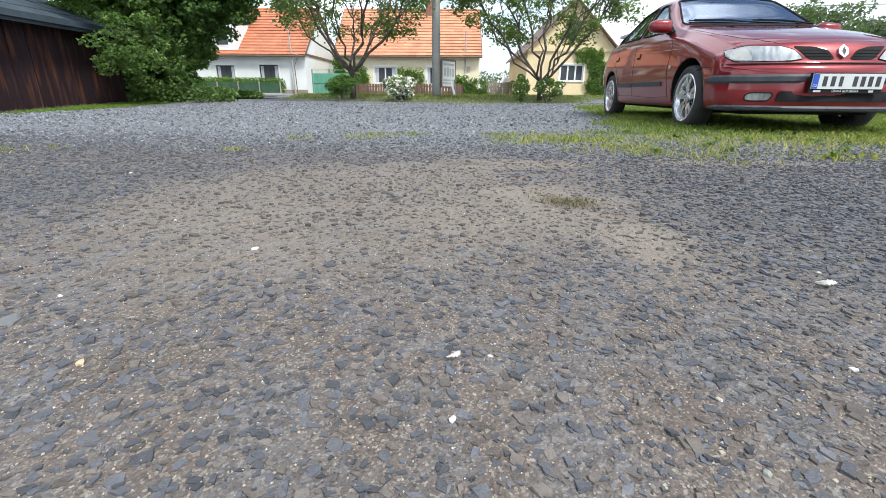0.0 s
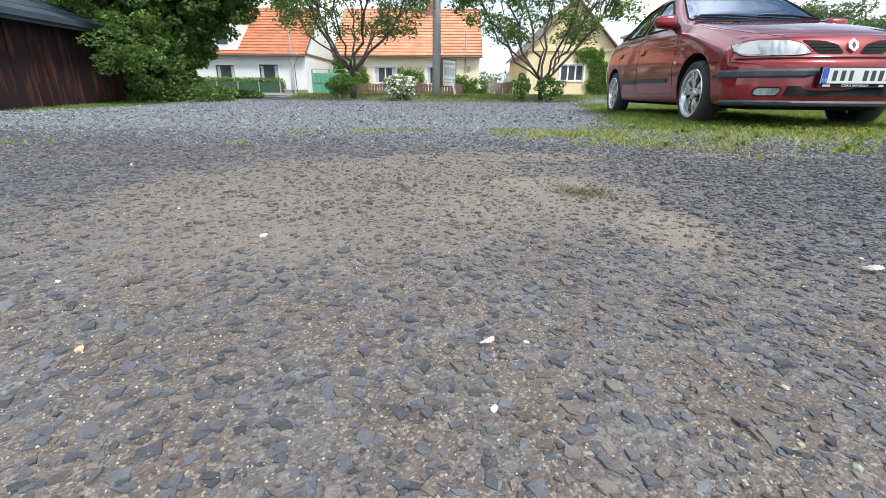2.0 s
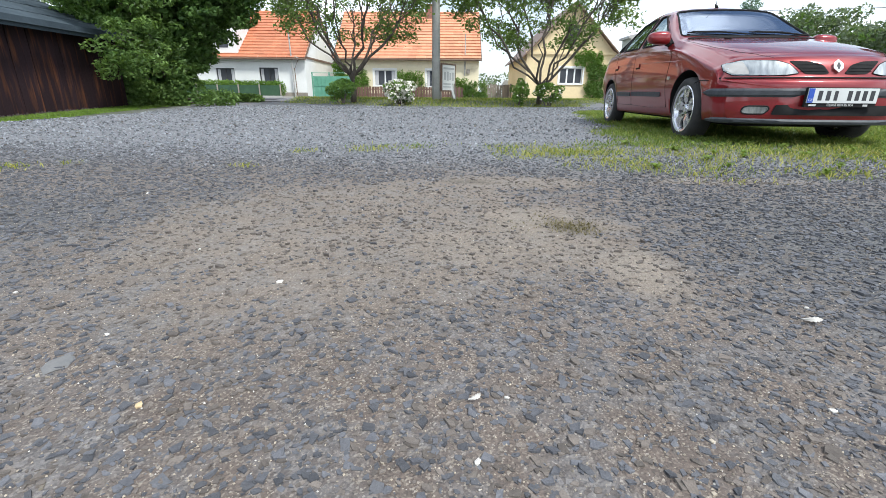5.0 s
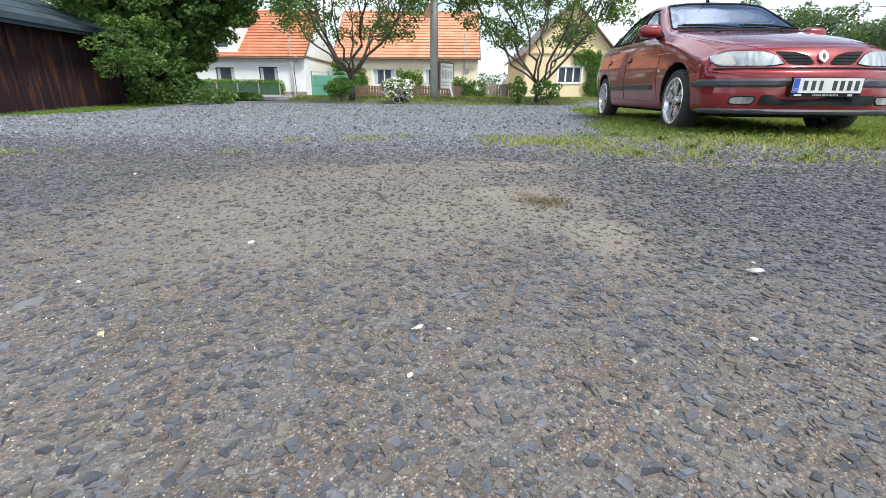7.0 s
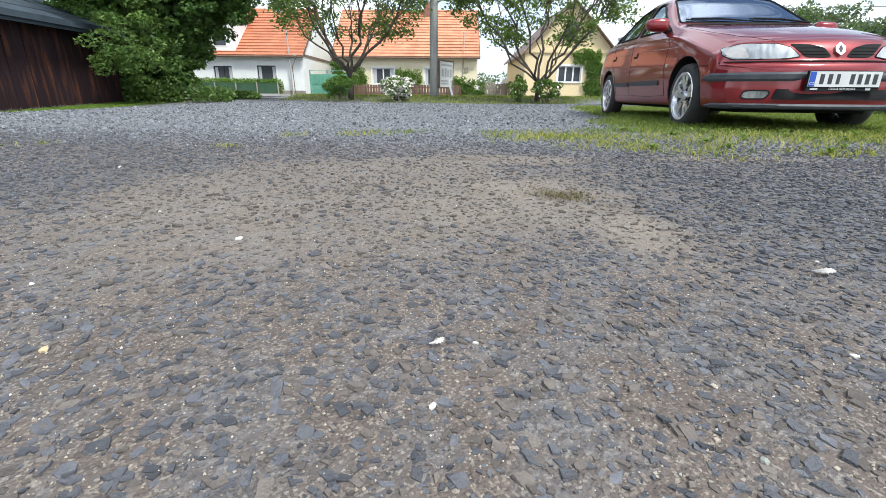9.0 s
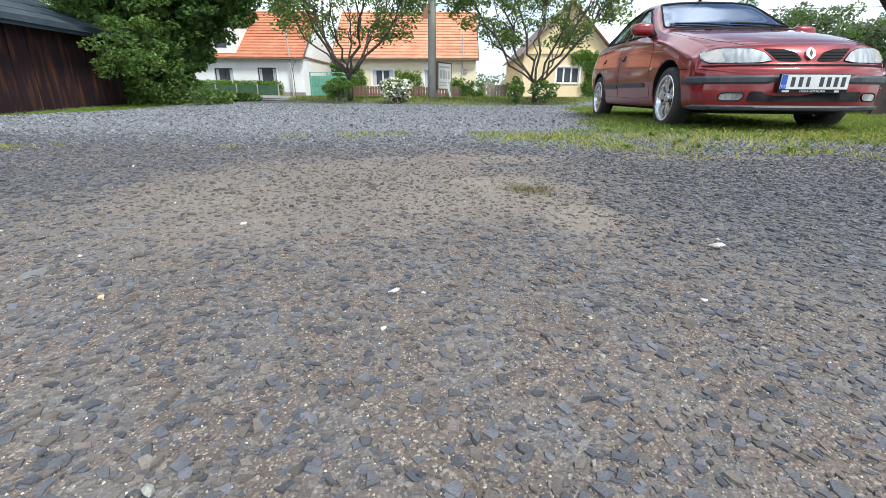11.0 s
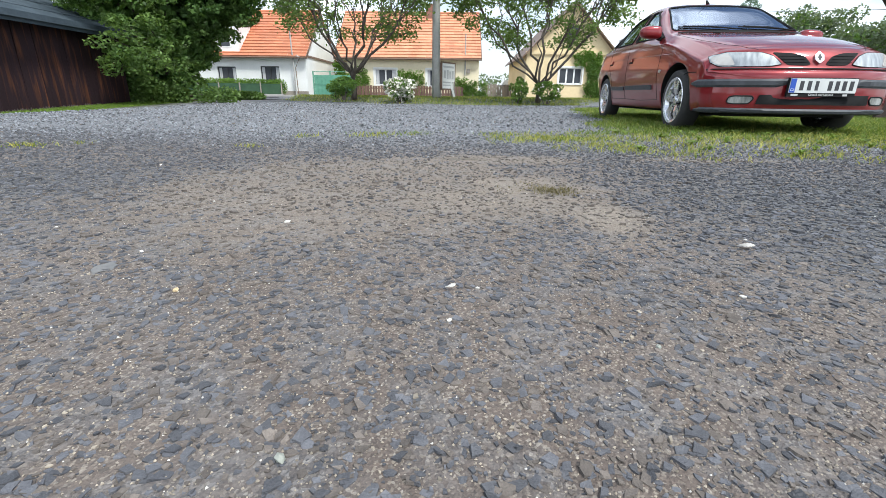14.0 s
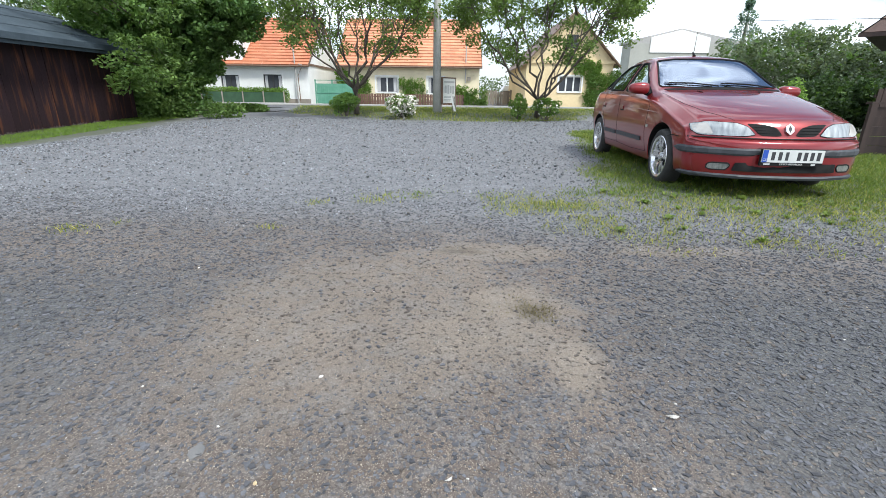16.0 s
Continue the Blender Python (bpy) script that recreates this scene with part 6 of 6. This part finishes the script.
    part("underbody", box(-0.52, 0.52, -0.5, 3.0, 0.165, 0.21), "black", car)
    return car


build_car()


# ---- loose stones ----
def chip_arrays(rng, x, y, length, sink=0.35, rise=0.5, sides=6, deep=0.24, tilt=0.13):
    """Flat angular slate chips at the given places, as quads."""
    n = len(x)
    ang = (np.arange(sides)[None, :] + rng.uniform(-0.35, 0.35, (n, sides))) * 2 * math.pi / sides
    rad = rng.uniform(0.62 if sides == 6 else 0.78, 1.06, (n, sides)) * length[:, None] * 0.5
    ex = rng.uniform(0.5, 0.95, n)[:, None]
    u, v = rad * np.cos(ang), rad * np.sin(ang) * ex
    th = rng.uniform(0, 6.283, n)[:, None]
    px, py = u * np.cos(th) - v * np.sin(th), u * np.sin(th) + v * np.cos(th)
    tx, ty = rng.normal(0, tilt, n)[:, None], rng.normal(0, tilt, n)[:, None]
    thick = (length * rng.uniform(deep * 0.5, deep, n))[:, None]
    base = (height(x, y) - thick[:, 0] * sink + rng.uniform(0, 1, n) * thick[:, 0] * rise)[:, None]
    slope = px * tx + py * ty
    top = np.stack([x[:, None] + px * 0.93, y[:, None] + py * 0.93, base + thick + slope], -1)
    low = np.stack([x[:, None] + px, y[:, None] + py, base + slope - 0.002], -1)
    verts = np.concatenate([top, low], 1).reshape(-1, 3)
    lid = [(0, 1, 2, 3), (0, 3, 4, 5)] if sides == 6 else [(0, 1, 2, 3)]
    quad = np.array(lid + [((k + 1) % sides, k, sides + k, sides + (k + 1) % sides) for k in range(sides)])
    faces = (np.arange(n)[:, None, None] * 2 * sides + quad[None]).reshape(-1, 4)
    return verts, faces, n


rngz = np.random.RandomState(101)
N = 112000
yy = -0.12 + rngz.uniform(0, 1, N) ** 1.12 * 4.2
xx = rngz.uniform(-1, 1, N) * (1.05 * (yy + 0.5) + 0.35) * (1 + 0.6 * rngz.uniform(0, 1, N) ** 5)
far_fade = 1 - 0.75 * sstep(2.6, 4.1, yy + 0.4 * field(xx, yy, 0.8))
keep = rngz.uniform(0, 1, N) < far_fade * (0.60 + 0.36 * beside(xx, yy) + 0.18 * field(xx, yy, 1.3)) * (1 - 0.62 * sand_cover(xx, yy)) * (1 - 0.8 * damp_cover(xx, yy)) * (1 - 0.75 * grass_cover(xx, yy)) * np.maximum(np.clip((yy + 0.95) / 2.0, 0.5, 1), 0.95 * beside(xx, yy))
xx, yy = xx[keep], yy[keep]
size = np.clip(np.exp(rngz.normal(math.log(0.0128), 0.38, len(xx))), 0.006, 0.029) * (1 - 0.3 * sand_cover(xx, yy))
six = rngz.uniform(0, 1, len(xx)) < 0.35
v, f, n = chip_arrays(rngz, xx[six], yy[six], size[six], 0.40, 0.75, 6, 0.085 + 0.195 * sstep(0.15, 1.7, yy[six]), 0.13)
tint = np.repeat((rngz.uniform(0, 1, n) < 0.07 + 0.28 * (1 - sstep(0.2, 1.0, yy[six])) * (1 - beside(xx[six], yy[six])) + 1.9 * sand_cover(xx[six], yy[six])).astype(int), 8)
tagged(fast_mesh("slate_gravel", v, f, ["slate", "slate_brown"], tint), "flat blue-grey slate chips pressed into brown soil", "gravel", kind="stuff")
v, f, n = chip_arrays(rngz, xx[~six], yy[~six], size[~six] * 1.08, 0.40, 0.75, 4, 0.085 + 0.195 * sstep(0.15, 1.7, yy[~six]), 0.13)
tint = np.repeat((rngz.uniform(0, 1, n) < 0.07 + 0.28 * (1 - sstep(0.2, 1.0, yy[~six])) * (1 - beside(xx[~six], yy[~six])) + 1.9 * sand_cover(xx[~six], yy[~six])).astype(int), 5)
tagged(fast_mesh("slate_shards", v, f, ["slate", "slate_brown"], tint), "sharp four-sided blue-grey slate shards in brown soil", "gravel", kind="stuff")

N = 98000
yy = 2.3 + rngz.uniform(0, 1, N) ** 1.7 * 15
xx = rngz.uniform(-1, 0.85, N) * np.minimum(1.3 * (yy + 0.6), 11.3)
keep = (rngz.uniform(0, 1, N) < sstep(2.3, 3.9, yy + 0.5 * field(xx, yy, 0.8))) & (rngz.uniform(0, 1, N) > grass_cover(xx, yy) * 1.5) & (xx < 6.5)
xx, yy = xx[keep], yy[keep]
size = np.clip(np.exp(rngz.normal(math.log(0.019), 0.42, len(xx))) * (0.42 + 0.42 * sstep(2.6, 6.0, yy) + 0.05 * yy), 0.008, 0.075)
v, f, n = chip_arrays(rngz, xx, yy, size * 0.8, 0.3, 0.7, 4, 0.45, 0.24)
tint = np.repeat(rngz.choice(2, n, p=[0.94, 0.06]), 5)
tagged(fast_mesh("coarse_gravel", v, f, ["gravel_blue", "slate_brown"], tint), "coarse loose blue-grey crushed stone", "gravel", kind="stuff")

# small flakes between the chips
N = 18000
yy = np.abs(rngz.uniform(-0.03, 1.0, N)) ** 1.15 * 2.9 - 0.06
xx = rngz.uniform(-1, 1, N) * (0.95 * (yy + 0.45) + 0.25)
keep = rngz.uniform(0, 1, N) < (1 - 0.72 * sand_cover(xx, yy)) * (1 - 0.8 * damp_cover(xx, yy))
xx, yy = xx[keep], yy[keep]
size = np.clip(np.exp(rngz.normal(math.log(0.0062), 0.35, len(xx))), 0.003, 0.011)
v, f, n = chip_arrays(rngz, xx, yy, size, 0.1, 0.9, 4, 0.2)
tagged(fast_mesh("small_flakes", v, f, ["slate", "slate_brown", "grit_tan"], np.repeat(rngz.choice(3, n, p=[0.50, 0.46, 0.04]), 5)), "small stone flakes and crumbs in the soil", "gravel", kind="stuff")

# fine pale grit
N = 37000
yy = -0.1 + rngz.uniform(0, 1, N) ** 1.25 * 3.4
xx = rngz.uniform(-1, 1, N) * (0.86 * (yy + 0.45) + 0.3)
r = np.clip(np.exp(rngz.normal(math.log(0.00115), 0.36, N)), 0.0006, 0.0019)
o = np.array([(1, 0, -0.3), (0, 1, -0.3), (-1, 0, -0.3), (0, -1, -0.3), (0.15, 0.1, 0.8)], float)
v = (np.stack([xx, yy, height(xx, yy) + r * 0.6], -1)[:, None, :] + o[None] * r[:, None, None] * rngz.uniform(0.6, 1.35, (N, 5, 1))).reshape(-1, 3)
t4 = np.array([(0, 1, 4), (1, 2, 4), (2, 3, 4), (3, 0, 4)])
f = (np.arange(N)[:, None, None] * 5 + t4[None]).reshape(-1, 3)
tagged(fast_mesh("pale_grit", v, f, ["quartz", "grit_tan"], np.repeat(rngz.choice(2, N, p=[0.05, 0.95]), 4)), "fine pale sand grains and quartz crumbs", "grit", kind="stuff")


def pebble(name, label, x, y, r, material, seed, flat=0.6, category="pebble", group=""):
    rng = np.random.RandomState(seed)
    bm = bmesh.new()
    bmesh.ops.create_icosphere(bm, subdivisions=1, radius=1)
    r = r * 0.6
    sc = (r * rng.uniform(0.85, 1.25), r * rng.uniform(0.65, 0.95), r * flat)
    for vt in bm.verts:
        k = 1 + 0.4 * noise.noise(vt.co * 1.3 + Vector((seed, 0, 0)))
        vt.co = Vector((vt.co.x * sc[0] * k, vt.co.y * sc[1] * k, vt.co.z * sc[2] * k))
    ob = part(name, bm, material, None)
    ob.matrix_world = pose(x, y, ground_z(x, y) + sc[2] * 0.45, 0, 0, rng.uniform(0, 360))
    return tagged(ob, label, category, group)


for i, (x, y, r) in enumerate(((-0.404, 0.917, 0.013), (0.754, 0.81, 0.010), (0.086, 0.498, 0.0085), (-0.636, 0.666, 0.009), (0.036, 0.373, 0.0085), (0.55, 0.48, 0.009), (-0.34, 1.63, 0.006), (1.63, 1.24, 0.008), (-1.36, 1.91, 0.012), (-0.98, 0.85, 0.010), (-0.72, 1.15, 0.010))):
    pebble("white_pebble", "small white quartz pebble on the gravel", x, y, r, "quartz", 200 + i, 0.6, group="white pebbles on the gravel")
pebble("yellow_pebble", "small honey-yellow pebble on the gravel", -0.446, 0.468, 0.011, "amber", 230)
for i, (x, y, r) in enumerate(((-1.387, 1.694, 0.020), (0.229, 1.90, 0.013), (-0.34, 1.64, 0.012), (0.16, 1.72, 0.010), (-0.95, 2.2, 0.013), (1.7, 1.65, 0.014))):
    pebble("dark_stone", "dark lump of stone on the gravel", x, y, r, "coal", 240 + i, 0.75, "stone", "dark stones")
for i, (x, y, r) in enumerate(((-0.124, 0.089, 0.013), (0.27, 0.01, 0.013), (0.33, 0.31, 0.009), (0.46, 0.07, 0.006))):
    pebble("pale_pebble", "pale greenish-grey pebble among slate chips", x, y, r, "pebble_pale", 250 + i, 0.6, group="pale pebbles")
slab = pebble("flat_stone", "flat pale grey stone slab sunk in the soil", -0.65, 0.57, 0.055, "slab_grey", 260, 0.10, "stone")


def feather(name, label, x, y, turn, length):
    """A small curled white feather: shaft and barbs."""
    ob = thing(name, label, "feather", (x, y, ground_z(x, y) + 0.004), turn)
    mid = [Vector((length * (t - 0.5), 0.9 * length * (t - 0.5) ** 2, 0.005 + 0.16 * length * math.sin(2.6 * t))) for t in np.linspace(0, 1, 12)]
    part("shaft", tube(mid, [0.0011 - 0.00007 * i for i in range(12)], 5), "quartz", ob)
    verts, faces = [], []
    for i in range(12):
        w = length * (0.17 if i % 2 else 0.11) * math.sin(math.pi * (i + 0.5) / 12)
        verts += [tuple(mid[i] + Vector((0.3 * w, -w, -0.6 * w))), tuple(mid[i] + Vector((0, 0, 0.0008))), tuple(mid[i] + Vector((0.3 * w, 0.8 * w, 0.6 * w)))]
    for i in range(11):
        faces += [(3 * i, 3 * i + 3, 3 * i + 4, 3 * i + 1), (3 * i + 1, 3 * i + 4, 3 * i + 5, 3 * i + 2)]
    mesh_object("vane", verts, faces, ["quartz"], ob, "white downy barbs")
    return ob


feather("white_feather", "small curled white feather on the gravel", 0.712, 0.735, -12, 0.036)
feather("white_feather", "tiny white feather scrap on the gravel", 0.04, 0.485, 35, 0.022)


# ---- grass ----
def blades(name, label, x, y, tall, wide, seed, materials=("grass",), dry=0.38):
    rng = np.random.RandomState(seed)
    n = len(x)
    h = tall * rng.uniform(0.45, 1.15, n)
    a, b = rng.uniform(0, 6.283, n), rng.uniform(0, 6.283, n)
    lean = rng.uniform(0.2, 1.3, n) * h
    z = height(x, y) - 0.004
    sx, sy = np.cos(a) * wide * 0.5, np.sin(a) * wide * 0.5
    lx, ly = np.cos(b) * lean, np.sin(b) * lean
    def row(t, k):
        cx, cy, cz = x + lx * t**1.8, y + ly * t**1.8, z + h * (t - 0.18 * t * t)
        return np.stack([cx - sx * k, cy - sy * k, cz], -1), np.stack([cx + sx * k, cy + sy * k, cz], -1)
    r = [*row(0, 0.8), *row(0.55, 1.0), *row(1.0, 0.12)]
    v = np.stack(r, 1).reshape(-1, 3)
    f = (np.arange(n)[:, None, None] * 6 + np.array([(0, 1, 3, 2), (2, 3, 5, 4)])[None]).reshape(-1, 4)
    pick = np.repeat(((rng.uniform(0, 1, n) < dry) & (len(materials) > 1)).astype(int), 2)
    return tagged(fast_mesh(name, v, f, list(materials), pick), label, "grass", kind="stuff")


rngg = np.random.RandomState(303)
N = 330000
yy = 2.2 + rngg.uniform(0, 1, N) ** 1.6 * 10
xx = rngg.uniform(-3.0, 10.5, N)
c = grass_cover(xx, yy)
keep = (rngg.uniform(0, 1, N) < c * (0.55 + 0.45 * sstep(-0.8, 0.6, field(xx, yy, 4.0)))) & (xx < 0.95 * (yy + 0.6) + 0.3)
xx, yy, c = xx[keep], yy[keep], c[keep]
blades("yard_grass", "thin uneven green grass growing through gravel", xx, yy, (0.042 + 0.040 * c * sstep(3.4, 5.6, yy + 0.3 * xx - 0.6)), 0.0048 + 0.00045 * yy, 7, ("grass", "straw"), 0.10 + 0.62 * (1 - sstep(2.9, 4.1, yy + 0.3 * (xx - 2) + 0.5 * field(xx, yy, 2.0))))
N = 42000
yy = 15 + rngg.uniform(0, 1, N) ** 1.5 * 9.6
xx = rngg.uniform(-8, 9, N)
keep = rngg.uniform(0, 1, N) < grass_cover(xx, yy)
blades("island_grass", "rough mown grass of the roadside island", xx[keep], yy[keep], 0.10, 0.016, 8, ("grass", "straw"))
N = 16000
yy = 6 + rngg.uniform(0, 1, N) * 16
xx = rngg.uniform(-11.8, -10.3, N)
keep = rngg.uniform(0, 1, N) < grass_cover(xx, yy)
blades("verge_grass", "bright weedy grass strip along the shed", xx[keep], yy[keep], 0.075, 0.014, 9, ("fresh_grass",))


N = 3000
yy, xx = 1.47 + rngg.normal(0, 0.15, N), 0.43 + rngg.normal(0, 0.11, N)
keep = rngg.uniform(0, 1, N) < damp_cover(xx, yy)
blades("dry_debris", "dark dry stalks and leaf litter in the hollow", xx[keep], yy[keep], 0.018, 0.0035, 11, ("litter",))


def weed(x, y, r, seed, tall=0.05):
    rng = np.random.RandomState(seed)
    ob = thing("weed", "bright green broad-leaved weed rosette in gravel", "weed", (x, y, ground_z(x, y)), group="weeds in the gravel")
    for k in range(9):
        a = 2.4 * k + rng.uniform(-0.3, 0.3)
        L, w = r * rng.uniform(0.6, 1.1), r * rng.uniform(0.18, 0.28)
        up = tall * rng.uniform(0.4, 1.2)
        d, s = Vector((math.cos(a), math.sin(a), 0)), Vector((-math.sin(a), math.cos(a), 0))
        pr = [(0.0, 0.1, 0.0), (0.35, 0.8, 0.7), (0.65, 1.0, 1.0), (0.9, 0.55, 0.85), (1.0, 0.05, 0.7)]
        verts, faces = [], []
        for t, ww, zz in pr:
            for q in (-1, 0, 1):
                verts.append(tuple(d * L * t + s * w * ww * q + Vector((0, 0, up * zz + (0.15 * w * abs(q))))))
        for i in range(4):
            for q in range(2):
                faces.append((i * 3 + q, i * 3 + q + 1, i * 3 + q + 4, i * 3 + q + 3))
        mesh_object("leaf", verts, faces, ["grass"], ob, smooth=True)
    return ob


rw = np.random.RandomState(61)
spots = []
while len(spots) < 26:
    x, y = rw.uniform(1.2, 4.0), rw.uniform(2.7, 4.1)
    if float(grass_cover(x, y)) > 0.3 and x < 0.9 * y + 0.4:
        spots.append((x, y, rw.uniform(0.05, 0.09)))
for i, (x, y, r) in enumerate(spots):
    weed(x, y, 0.8 * r, 440 + i, 0.03)
for i, (x, y, r) in enumerate(((2.12, 2.52, 0.07), (1.72, 2.78, 0.06), (2.35, 2.72, 0.05), (2.9, 2.95, 0.06), (3.15, 3.05, 0.06), (1.78, 3.6, 0.08))):
    weed(x, y, 0.72 * r, 400 + i, 0.035)

# ---- single slate chips nearest the way ----
shapes = []
for k in range(14):
    rk = np.random.RandomState(500 + k)
    v, f, _ = chip_arrays(rk, np.zeros(1), np.zeros(1), np.ones(1) * 0.028, 0.3, 0.3, 6 if k % 3 == 0 else 4, 0.13)
    v = v - np.array([0, 0, float(height(0, 0))])
    ob = fast_mesh("slate_chip", v, f, ["slate" if k % 4 else "slate_brown"], parent=ground)
    shapes.append(ob)
rk = np.random.RandomState(77)
for k in range(290):
    y = -0.04 + 0.8 * rk.uniform()
    x = rk.uniform(-1, 1) * (0.8 * (y + 0.4) + 0.1)
    src = shapes[k % 14]
    ob = src if k < 14 else new("slate_chip", src.data)
    ob.parent = ground
    s = rk.uniform(0.45, 0.95)
    ob.matrix_basis = pose(x, y, ground_z(x, y) + 0.001, rk.normal(0, 3), rk.normal(0, 3), rk.uniform(0, 360)) @ Matrix.Scale(float(s), 4)
